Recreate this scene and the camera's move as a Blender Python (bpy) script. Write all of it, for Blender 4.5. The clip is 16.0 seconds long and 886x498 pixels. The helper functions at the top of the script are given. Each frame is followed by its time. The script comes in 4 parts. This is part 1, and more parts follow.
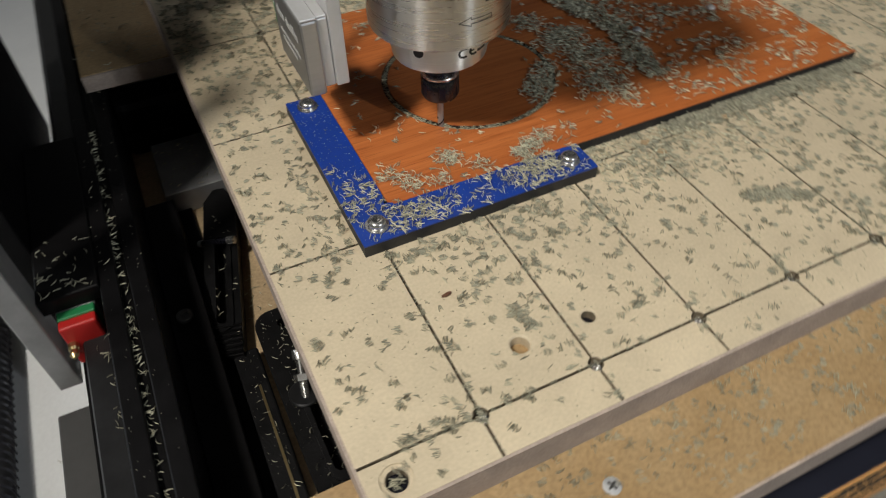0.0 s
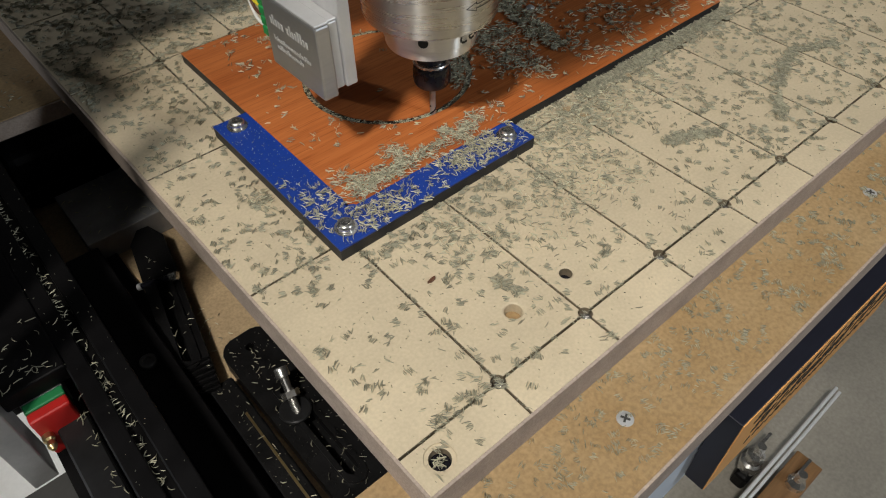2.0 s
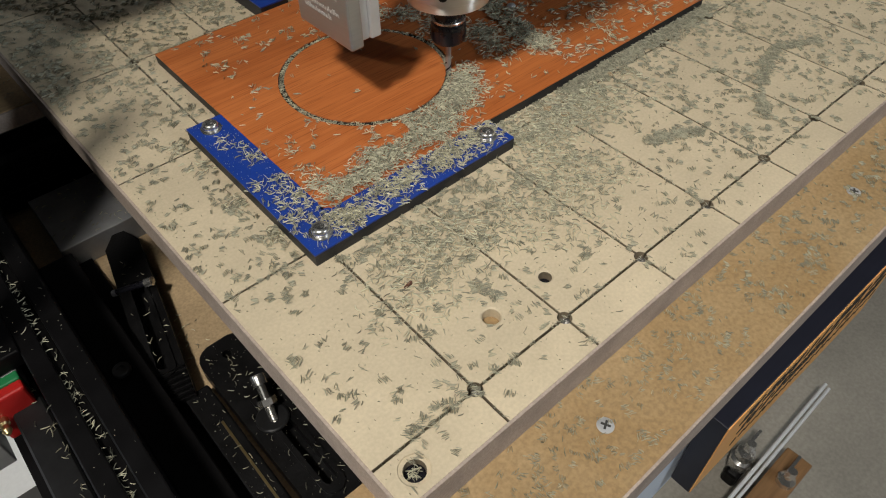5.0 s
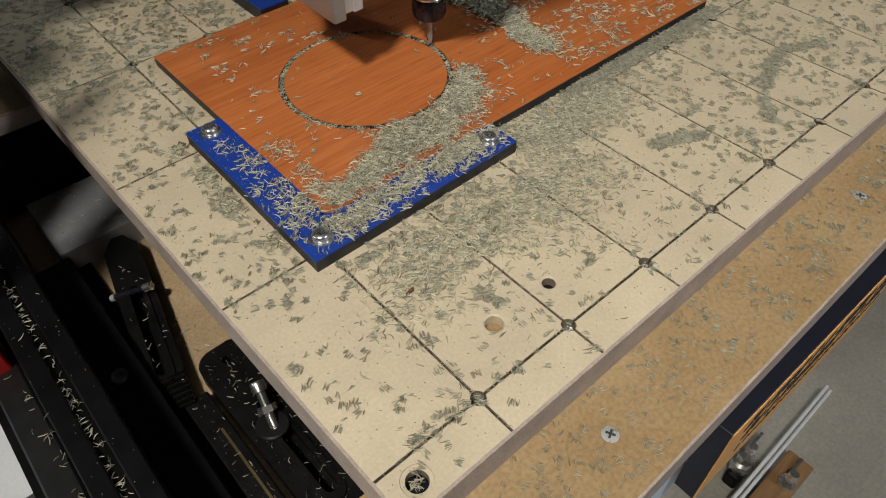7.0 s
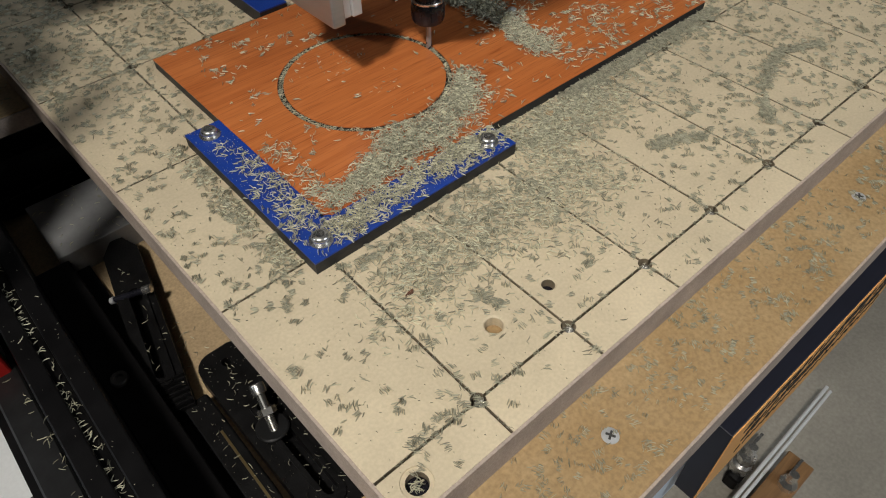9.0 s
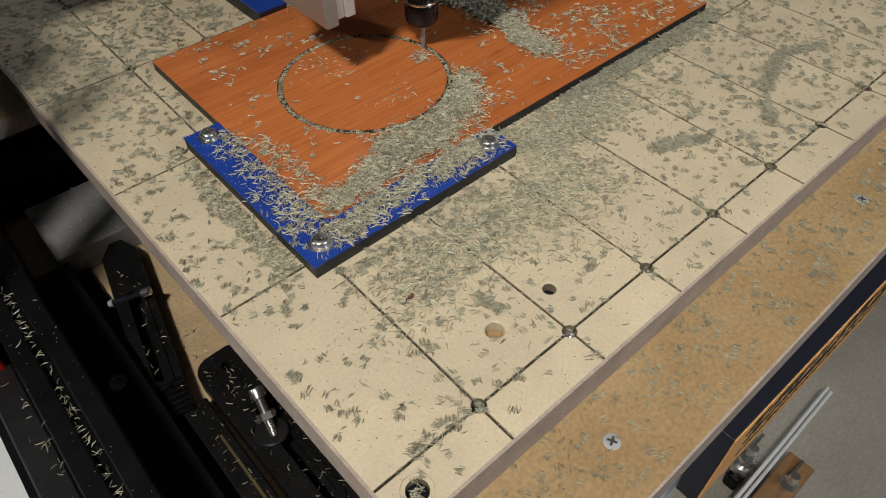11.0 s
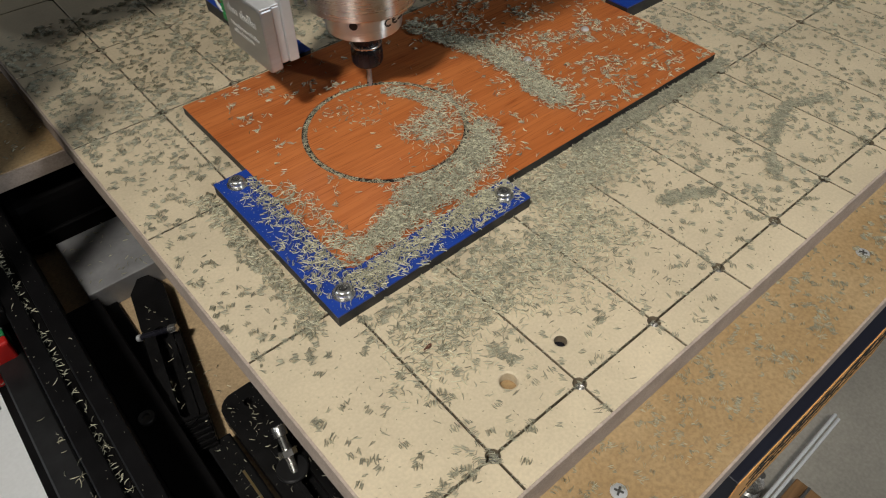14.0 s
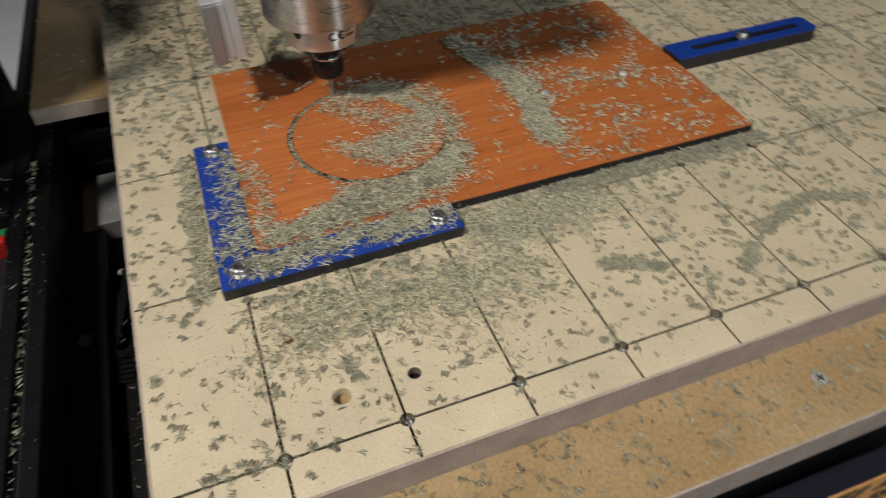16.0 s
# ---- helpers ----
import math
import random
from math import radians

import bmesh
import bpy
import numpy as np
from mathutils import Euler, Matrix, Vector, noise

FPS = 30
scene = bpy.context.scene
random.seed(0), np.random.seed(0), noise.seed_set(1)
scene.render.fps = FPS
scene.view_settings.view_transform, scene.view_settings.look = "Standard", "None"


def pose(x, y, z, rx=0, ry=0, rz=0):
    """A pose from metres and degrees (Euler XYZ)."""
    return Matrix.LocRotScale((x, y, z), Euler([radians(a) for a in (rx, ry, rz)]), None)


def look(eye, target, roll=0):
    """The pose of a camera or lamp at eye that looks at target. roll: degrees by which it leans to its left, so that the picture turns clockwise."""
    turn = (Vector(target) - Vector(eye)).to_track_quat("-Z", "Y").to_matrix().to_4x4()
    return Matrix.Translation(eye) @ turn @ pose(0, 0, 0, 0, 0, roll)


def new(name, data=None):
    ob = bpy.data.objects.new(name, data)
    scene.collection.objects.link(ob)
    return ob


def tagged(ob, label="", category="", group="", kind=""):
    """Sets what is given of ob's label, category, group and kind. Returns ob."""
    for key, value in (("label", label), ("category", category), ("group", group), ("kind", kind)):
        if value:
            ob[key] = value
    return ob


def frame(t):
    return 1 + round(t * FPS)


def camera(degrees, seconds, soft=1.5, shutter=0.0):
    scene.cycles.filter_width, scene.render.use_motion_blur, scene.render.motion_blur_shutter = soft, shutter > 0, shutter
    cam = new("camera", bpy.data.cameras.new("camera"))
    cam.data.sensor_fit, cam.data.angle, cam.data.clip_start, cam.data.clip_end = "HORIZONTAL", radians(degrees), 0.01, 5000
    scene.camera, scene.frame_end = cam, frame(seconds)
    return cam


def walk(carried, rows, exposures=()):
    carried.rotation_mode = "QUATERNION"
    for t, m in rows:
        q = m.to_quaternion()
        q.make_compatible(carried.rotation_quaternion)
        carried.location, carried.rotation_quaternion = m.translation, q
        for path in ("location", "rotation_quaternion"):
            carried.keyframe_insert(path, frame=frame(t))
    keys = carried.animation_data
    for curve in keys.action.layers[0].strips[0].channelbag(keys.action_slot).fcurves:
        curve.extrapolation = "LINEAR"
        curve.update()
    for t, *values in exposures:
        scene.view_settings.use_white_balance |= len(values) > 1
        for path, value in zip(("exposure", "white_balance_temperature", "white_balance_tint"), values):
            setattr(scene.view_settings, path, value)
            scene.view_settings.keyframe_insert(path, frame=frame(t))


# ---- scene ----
cam = camera(66.4, 16.0, 1.1, 0.5)
PATH = [
    (0, (-0.063, -0.106, 0.222), (0.507, 1.126, -1.248), -1.1),
    (0.5, (-0.102, -0.094, 0.22), (0.713, 0.993, -1.248), -0.8),
    (1, (-0.104, -0.084, 0.222), (0.761, 0.96, -1.248), -0.8),
    (1.5, (-0.106, -0.086, 0.223), (0.76, 0.957, -1.248), -1.0),
    (2, (-0.104, -0.093, 0.226), (0.762, 0.946, -1.247), -1.0),
    (2.5, (-0.1, -0.094, 0.227), (0.769, 0.943, -1.246), -1.0),
    (3, (-0.098, -0.092, 0.224), (0.773, 0.941, -1.25), -0.9),
    (3.5, (-0.094, -0.092, 0.223), (0.778, 0.941, -1.25), -1.0),
    (4, (-0.095, -0.093, 0.224), (0.782, 0.936, -1.25), -0.9),
    (6.5, (-0.094, -0.091, 0.221), (0.787, 0.928, -1.257), -0.8),
    (7, (-0.093, -0.089, 0.222), (0.788, 0.933, -1.254), -0.8),
    (7.5, (-0.092, -0.087, 0.222), (0.789, 0.935, -1.254), -0.9),
    (8, (-0.092, -0.087, 0.224), (0.79, 0.934, -1.252), -0.9),
    (8.5, (-0.093, -0.089, 0.224), (0.791, 0.936, -1.25), -0.8),
    (9, (-0.093, -0.089, 0.222), (0.792, 0.935, -1.251), -0.9),
    (11.5, (-0.091, -0.086, 0.222), (0.792, 0.937, -1.253), -0.9),
    (12, (-0.091, -0.085, 0.221), (0.79, 0.941, -1.252), -0.9),
    (12.5, (-0.092, -0.082, 0.222), (0.783, 0.947, -1.253), -1.0),
    (13, (-0.096, -0.077, 0.228), (0.779, 0.953, -1.246), -0.9),
    (13.5, (-0.097, -0.077, 0.243), (0.778, 0.964, -1.224), -0.8),
    (14, (-0.092, -0.082, 0.246), (0.787, 0.974, -1.207), -0.8),
    (14.5, (-0.08, -0.089, 0.244), (0.795, 0.988, -1.196), -0.8),
    (15, (-0.041, -0.111, 0.244), (0.784, 1.021, -1.183), -0.9),
    (15.5, (0.003, -0.138, 0.236), (0.696, 1.091, -1.181), -0.7),
    (16, (0.014, -0.141, 0.243), (0.505, 1.18, -1.175), -0.8),
]
walk(cam, [(t, look(eye, target, roll)) for t, eye, target, roll in PATH])


# ---- light: a workshop with one strong lamp over the front corner and dimmer added fills ----
LAMP_AT = Vector((-0.98, -0.36, 1.80))
FILL_AT = Vector((0.80, -1.50, 1.05))


def area_lamp(name, at, target, sx, sy, power, colour, spread=180):
    data = bpy.data.lights.new(name, "AREA")
    data.shape, data.size, data.size_y, data.energy, data.color = "RECTANGLE", sx, sy, power, colour
    data.spread = radians(spread)
    ob = new(name, data)
    ob.matrix_world = look(at, target)
    return ob


area_lamp("work_light", LAMP_AT, (0.07, -0.02, 0.0), 0.20, 0.20, 3.08, (1.0, 0.955, 0.865), 50)
# added fill, low at the front right, with no known fitting
area_lamp("ceiling_tube_light", FILL_AT, (0.05, 0.1, 0.0), 0.05, 0.60, 11.5, (0.88, 0.95, 1.0))
# added cool fill from the back left; the walls hold no window
area_lamp("window_light", (-1.9, 1.2, 0.9), (0.0, 0.3, 0.2), 0.9, 0.9, 9.5, (0.88, 0.94, 1.0))
world = bpy.data.worlds.new("world")
world.use_nodes = True
world.node_tree.nodes["Background"].inputs[0].default_value = (0.5, 0.5, 0.5, 1)
world.node_tree.nodes["Background"].inputs[1].default_value = 0.11
scene.world = world
scene.view_settings.exposure = 0.0


# ---- materials ----
def material(name, colour, rough=0.5, metal=0.0, var=0.0, scale=40.0, stretch=(1, 1, 1), second=None, bump=0.0, bump_scale=400.0,
             coat=0.0, island=0.0, rough_var=0.0, fine=0.0, spec=0.5):
    """Two scales of noise over a base colour, with relief."""
    m = bpy.data.materials.new(name)
    m.use_nodes = True
    nt = m.node_tree
    b = nt.nodes["Principled BSDF"]
    b.inputs["Roughness"].default_value, b.inputs["Metallic"].default_value = rough, metal
    b.inputs["Coat Weight"].default_value, b.inputs["Specular IOR Level"].default_value = coat, spec
    link = nt.links.new
    tc = nt.nodes.new("ShaderNodeTexCoord")
    mp = nt.nodes.new("ShaderNodeMapping")
    mp.inputs["Scale"].default_value = stretch
    link(tc.outputs["Object"], mp.inputs[0])
    big = nt.nodes.new("ShaderNodeTexNoise")
    big.inputs["Scale"].default_value, big.inputs["Detail"].default_value = scale, 6
    big.inputs["Roughness"].default_value = 0.65
    link(mp.outputs[0], big.inputs[0])
    ramp = nt.nodes.new("ShaderNodeValToRGB")
    ramp.color_ramp.elements[0].position, ramp.color_ramp.elements[1].position = 0.3, 0.7
    dark = second or tuple(c * (1 - var) for c in colour)
    light = tuple(min(1, c * (1 + var * 0.5)) for c in colour)
    ramp.color_ramp.elements[0].color, ramp.color_ramp.elements[1].color = (*dark, 1), (*light, 1)
    link(big.outputs[0], ramp.inputs[0])
    out = ramp.outputs[0]
    small = nt.nodes.new("ShaderNodeTexNoise")
    small.inputs["Scale"].default_value, small.inputs["Detail"].default_value = bump_scale, 4
    link(mp.outputs[0], small.inputs[0])
    if fine:
        r2 = nt.nodes.new("ShaderNodeValToRGB")
        r2.color_ramp.elements[0].position, r2.color_ramp.elements[1].position = 0.35, 0.65
        r2.color_ramp.elements[0].color, r2.color_ramp.elements[1].color = (1 - fine,) * 3 + (1,), (1, 1, 1, 1)
        link(small.outputs[0], r2.inputs[0])
        mix = nt.nodes.new("ShaderNodeMix")
        mix.data_type, mix.blend_type = "RGBA", "MULTIPLY"
        mix.inputs[0].default_value = 1
        link(out, mix.inputs[6]), link(r2.outputs[0], mix.inputs[7])
        out = mix.outputs[2]
    if island:
        geo = nt.nodes.new("ShaderNodeNewGeometry")
        hsv = nt.nodes.new("ShaderNodeHueSaturation")
        mr = nt.nodes.new("ShaderNodeMapRange")
        mr.inputs[3].default_value, mr.inputs[4].default_value = 1 - island, 1 + island
        link(geo.outputs["Random Per Island"], mr.inputs[0])
        link(mr.outputs[0], hsv.inputs["Value"]), link(out, hsv.inputs["Color"])
        out = hsv.outputs[0]
    link(out, b.inputs["Base Color"])
    if rough_var:
        mr = nt.nodes.new("ShaderNodeMapRange")
        mr.inputs[3].default_value, mr.inputs[4].default_value = max(0.02, rough - rough_var), min(1, rough + rough_var)
        link(big.outputs[0], mr.inputs[0]), link(mr.outputs[0], b.inputs["Roughness"])
    if bump:
        bp = nt.nodes.new("ShaderNodeBump")
        bp.inputs["Strength"].default_value, bp.inputs["Distance"].default_value = bump, 0.0004
        link(small.outputs[0], bp.inputs["Height"]), link(bp.outputs[0], b.inputs["Normal"])
    return m


def wood_veneer():
    """Orange cherry laminate, grain along x, with dark pore streaks."""
    m = material("cherry_laminate", (0.57, 0.187, 0.054), 0.36, second=(0.505, 0.155, 0.043), scale=9, stretch=(0.6, 9, 9), bump=0.12,
                 bump_scale=60, rough_var=0.08)
    nt = m.node_tree
    b = nt.nodes["Principled BSDF"]
    link = nt.links.new
    src = b.inputs["Base Color"].links[0].from_socket
    mp = next(n for n in nt.nodes if n.type == "MAPPING")
    tc = next(n for n in nt.nodes if n.type == "TEX_COORD")
    # growth lines, then short dark pores
    for size, dark, lo, hi in (((2.2, 60, 60), (0.86, 0.80, 0.76), 0.34, 0.62), ((6, 420, 420), (0.86, 0.79, 0.75), 0.36, 0.58), ((45, 1300, 1300), (0.66, 0.55, 0.48), 0.33, 0.45)):
        mp2 = nt.nodes.new("ShaderNodeMapping")
        mp2.inputs["Scale"].default_value = size
        link(tc.outputs["Object"], mp2.inputs[0])
        n2 = nt.nodes.new("ShaderNodeTexNoise")
        n2.inputs["Scale"].default_value, n2.inputs["Detail"].default_value = 1.0, 3
        link(mp2.outputs[0], n2.inputs[0])
        r2 = nt.nodes.new("ShaderNodeValToRGB")
        r2.color_ramp.elements[0].position, r2.color_ramp.elements[1].position = lo, hi
        r2.color_ramp.elements[0].color, r2.color_ramp.elements[1].color = (*dark, 1), (1, 1, 1, 1)
        link(n2.outputs[0], r2.inputs[0])
        mix = nt.nodes.new("ShaderNodeMix")
        mix.data_type, mix.blend_type = "RGBA", "MULTIPLY"
        mix.inputs[0].default_value = 1
        link(src, mix.inputs[6]), link(r2.outputs[0], mix.inputs[7])
        src = mix.outputs[2]
    link(src, b.inputs["Base Color"])
    return m


MDF = material("mdf_face", (0.606, 0.508, 0.357), 0.62, var=0.16, scale=18, bump=0.08, bump_scale=700, fine=0.10)
def round_brushed(m, amount):
    """Brushing that runs round an upright axis."""
    b = m.node_tree.nodes["Principled BSDF"]
    t = m.node_tree.nodes.new("ShaderNodeTangent")
    t.direction_type, t.axis = "RADIAL", "Z"
    b.inputs["Anisotropic"].default_value, b.inputs["Anisotropic Rotation"].default_value = amount, 0.25
    m.node_tree.links.new(t.outputs[0], b.inputs["Tangent"])


MDF_EDGE = material("mdf_edge", (0.44, 0.355, 0.30), 0.8, var=0.2, scale=60, bump=0.5, bump_scale=900, fine=0.2)
MDF_OILED = material("mdf_oiled", (0.44, 0.31, 0.165), 0.55, second=(0.34, 0.215, 0.095), scale=20, bump=0.15, bump_scale=500, fine=0.26)
MDF_DUSTY = material("mdf_base", (0.46, 0.33, 0.19), 0.7, var=0.25, scale=18, bump=0.3, bump_scale=700, fine=0.25)
GROOVE_SHADE = material("groove_dark", (0.19, 0.15, 0.10), 0.9, var=0.3, scale=200)
VENEER = wood_veneer()
CORE = material("black_core", (0.018, 0.018, 0.019), 0.55, var=0.3, scale=80, bump=0.3, bump_scale=900)
BLUE = material("blue_plastic", (0.009, 0.046, 0.31), 0.42, var=0.12, scale=50, bump=0.35, bump_scale=1500, fine=0.12)
STEEL = material("bright_steel", (0.69, 0.68, 0.66), 0.26, 0.95, var=0.1, scale=90, rough_var=0.08)
ZINC = material("zinc_plate", (0.66, 0.67, 0.69), 0.42, 0.6, var=0.15, scale=160, rough_var=0.1)
SPINDLE = material("spindle_steel", (0.66, 0.64, 0.61), 0.28, 1.0, var=0.05, scale=30, stretch=(1, 1, 30), rough_var=0.06, bump=0.04, bump_scale=60)
NOSE = material("machined_aluminium", (0.88, 0.865, 0.84), 0.31, 0.9, var=0.05, scale=30, stretch=(1, 1, 40), rough_var=0.05)
round_brushed(SPINDLE, 1.0)
round_brushed(NOSE, 1.0)
ALU = material("brushed_aluminium", (0.47, 0.47, 0.48), 0.34, 0.8, var=0.06, scale=40, stretch=(1, 1, 25), rough_var=0.06, bump=0.05, bump_scale=80)
ALU_CAST = material("satin_aluminium", (0.70, 0.70, 0.71), 0.42, 0.55, var=0.08, scale=70, bump=0.1, bump_scale=900)
ALU_DULL = material("dull_aluminium", (0.45, 0.45, 0.45), 0.5, 0.7, var=0.2, scale=50, bump=0.15, bump_scale=600)
PLATE_GREY = material("grey_plate", (0.34, 0.34, 0.35), 0.45, 0.4, var=0.25, scale=50, bump=0.15, bump_scale=600, rough_var=0.1)
BLACK_OXIDE = material("black_oxide", (0.012, 0.012, 0.018), 0.28, 0.15, var=0.3, scale=80, rough_var=0.1)
ANODISED = material("black_anodised", (0.0045, 0.0042, 0.0046), 0.42, 0.0, var=0.4, scale=60, bump=0.15, bump_scale=900, rough_var=0.1, spec=0.13)
CAST_BLACK = material("black_cast_iron", (0.0062, 0.006, 0.0064), 0.38, 0.0, var=0.5, scale=90, bump=0.4, bump_scale=700, rough_var=0.12, spec=0.24)
RED = material("red_plastic", (0.42, 0.014, 0.012), 0.4, var=0.15, scale=80)
GREEN = material("green_plastic", (0.015, 0.17, 0.055), 0.4, var=0.15, scale=80)
GREEN_TERM = material("green_terminal", (0.02, 0.30, 0.08), 0.4, var=0.1, scale=80)
BRASS = material("brass", (0.62, 0.48, 0.24), 0.3, 1.0, var=0.1, scale=90)
WHITE = material("white_laminate", (0.74, 0.75, 0.76), 0.4, var=0.06, scale=12, fine=0.05)
ORANGE = material("orange_print", (0.80, 0.38, 0.13), 0.5, second=(0.74, 0.40, 0.12), scale=9)
NAVY = material("navy_paint", (0.012, 0.013, 0.022), 0.4, var=0.2, scale=50)
BLUEGREY = material("pale_blue_panel", (0.60, 0.68, 0.80), 0.45, var=0.06, scale=20)
DARK_GREY = material("dark_grey_paint", (0.05, 0.048, 0.046), 0.55, var=0.2, scale=40)
CONCRETE = material("concrete", (0.38, 0.35, 0.30), 0.6, var=0.25, scale=5, bump=0.2, bump_scale=160, fine=0.15)
PLASTER = material("plaster", (0.40, 0.385, 0.36), 0.9, var=0.08, scale=3, bump=0.1, bump_scale=80)
OAK = material("brown_wood", (0.26, 0.14, 0.06), 0.5, var=0.3, scale=12, stretch=(1, 10, 10), bump=0.2)
CHIP = material("plastic_chip", (0.47, 0.45, 0.335), 0.42, var=0.25, scale=300, island=0.6)
# a darker, rougher variant of the chip colour
CHIP_DARK = material("dusty_chip", (0.35, 0.335, 0.25), 0.65, var=0.25, scale=300, island=0.4)
RAIL_STEEL = material("dark_rail_steel", (0.04, 0.04, 0.042), 0.32, 0.7, var=0.3, scale=60, rough_var=0.1)
PRINT_HOLE_DARK = material("dark_print", (0.01, 0.01, 0.01), 0.5)
PRINT_PALE = material("pale_print", (0.62, 0.62, 0.61), 0.5)
GREY_CABLE = material("grey_sheath", (0.42, 0.43, 0.44), 0.5, var=0.05)
WIRE_YELLOW = material("yellow_wire", (0.75, 0.62, 0.04), 0.4)
WIRE_BROWN = material("brown_wire", (0.12, 0.05, 0.03), 0.4)
WIRE_WHITE = material("white_wire", (0.80, 0.80, 0.78), 0.4)
SLEEVE = material("braided_sleeve", (0.02, 0.02, 0.022), 0.35, var=0.3, scale=200)
CHROME = material("bright_chrome", (0.86, 0.87, 0.89), 0.28, 0.25, var=0.05, scale=90)


# ---- mesh helpers ----
def finish(name, bm, mat, smooth=None):
    bmesh.ops.recalc_face_normals(bm, faces=bm.faces)
    me = bpy.data.meshes.new(name)
    bm.to_mesh(me)
    bm.free()
    me.materials.append(mat)
    if smooth is not None:
        me.shade_smooth()
        me.set_sharp_from_angle(angle=radians(smooth))
    return me


def part(name, bm, mat, parent=None, label="", smooth=None, at=None):
    ob = new(name, finish(name, bm, mat, smooth))
    if at is not None:
        ob.matrix_basis = at
    if parent:
        ob.parent = parent
    if label:
        tagged(ob, label)
    return ob


def thing(name, label, category, at=(0, 0, 0), group="", kind=""):
    ob = new(name)
    ob.empty_display_size = 0.01
    ob.location = at
    return tagged(ob, label, category, group, kind)


def box(bm, x0, x1, y0, y1, z0, z1, bev=0.0, seg=2):
    r = bmesh.ops.create_cube(bm, size=1, matrix=Matrix.LocRotScale(((x0 + x1) / 2, (y0 + y1) / 2, (z0 + z1) / 2), None, (x1 - x0, y1 - y0, z1 - z0)))
    if bev:
        es = list({e for v in r["verts"] for e in v.link_edges})
        bmesh.ops.bevel(bm, geom=es, offset=bev, segments=seg, affect="EDGES", profile=0.5)
    return bm


def boxes(*dims, bev=0.0):
    bm = bmesh.new()
    for d in dims:
        box(bm, *d, bev=bev)
    return bm


def lathe(bm, profile, seg=48, cx=0.0, cy=0.0):
    """Turn (radius, height) pairs about an upright axis; ends are closed."""
    rings = []
    for r, z in profile:
        rings.append([bm.verts.new((cx + r * math.cos(2 * math.pi * k / seg), cy + r * math.sin(2 * math.pi * k / seg), z)) for k in range(seg)])
    for a, b in zip(rings, rings[1:]):
        for k in range(seg):
            bm.faces.new((a[k], a[(k + 1) % seg], b[(k + 1) % seg], b[k]))
    bm.faces.new(rings[0]), bm.faces.new(rings[-1])
    return bm


def prism(bm, pts, z0, z1, m=None):
    lo = [bm.verts.new((x, y, z0)) for x, y in pts]
    hi = [bm.verts.new((x, y, z1)) for x, y in pts]
    bm.faces.new(lo), bm.faces.new(hi)
    for k in range(len(pts)):
        n = (k + 1) % len(pts)
        bm.faces.new((lo[k], lo[n], hi[n], hi[k]))
    if m is not None:
        bmesh.ops.transform(bm, matrix=m, verts=lo + hi)
    return bm


def holed(bm, outer, holes, z0, z1, chamfer=0.0003):
    """A plate with through holes; loops are lists of (x, y)."""
    es_lo, es_hi = [], []
    for loop in [outer] + holes:
        lo = [bm.verts.new((x, y, z0)) for x, y in loop]
        hi = [bm.verts.new((x, y, z1)) for x, y in loop]
        n = len(loop)
        for k in range(n):
            bm.faces.new((lo[k], lo[(k + 1) % n], hi[(k + 1) % n], hi[k]))
        es_lo += [bm.edges.get((lo[k], lo[(k + 1) % n])) for k in range(n)]
        es_hi += [bm.edges.get((hi[k], hi[(k + 1) % n])) for k in range(n)]
    bmesh.ops.triangle_fill(bm, edges=es_lo, use_beauty=True)
    bmesh.ops.triangle_fill(bm, edges=es_hi, use_beauty=True)
    return bm


def ring_pts(cx, cy, r, n=24):
    return [(cx + r * math.cos(2 * math.pi * k / n), cy + r * math.sin(2 * math.pi * k / n)) for k in range(n)]


def slot_pts(x0, x1, cy, r, n=8):
    a = [(x1 - r + r * math.cos(t), cy + r * math.sin(t)) for t in np.linspace(-math.pi / 2, math.pi / 2, n)]
    b = [(x0 + r + r * math.cos(t), cy + r * math.sin(t)) for t in np.linspace(math.pi / 2, 3 * math.pi / 2, n)]
    return a + b


def tube(bm, pts, r, seg=10):
    """A round tube along points, smoothed by a spline through them."""
    P = [Vector(p) for p in pts]
    path = []
    for i in range(len(P) - 1):
        p0, p1, p2, p3 = P[max(i - 1, 0)], P[i], P[i + 1], P[min(i + 2, len(P) - 1)]
        for s in np.linspace(0, 1, 8, endpoint=i == len(P) - 2):
            path.append(0.5 * ((2 * p1) + (p2 - p0) * s + (2 * p0 - 5 * p1 + 4 * p2 - p3) * s * s + (3 * p1 - p0 - 3 * p2 + p3) * s ** 3))
    rings = []
    for i, p in enumerate(path):
        d = (path[min(i + 1, len(path) - 1)] - path[max(i - 1, 0)]).normalized()
        u = d.cross(Vector((0.3, 0.2, 1))).normalized()
        v = d.cross(u)
        rings.append([bm.verts.new(p + r * (math.cos(2 * math.pi * k / seg) * u + math.sin(2 * math.pi * k / seg) * v)) for k in range(seg)])
    for a, b in zip(rings, rings[1:]):
        for k in range(seg):
            bm.faces.new((a[k], a[(k + 1) % seg], b[(k + 1) % seg], b[k]))
    bm.faces.new(rings[0]), bm.faces.new(rings[-1])
    return bm


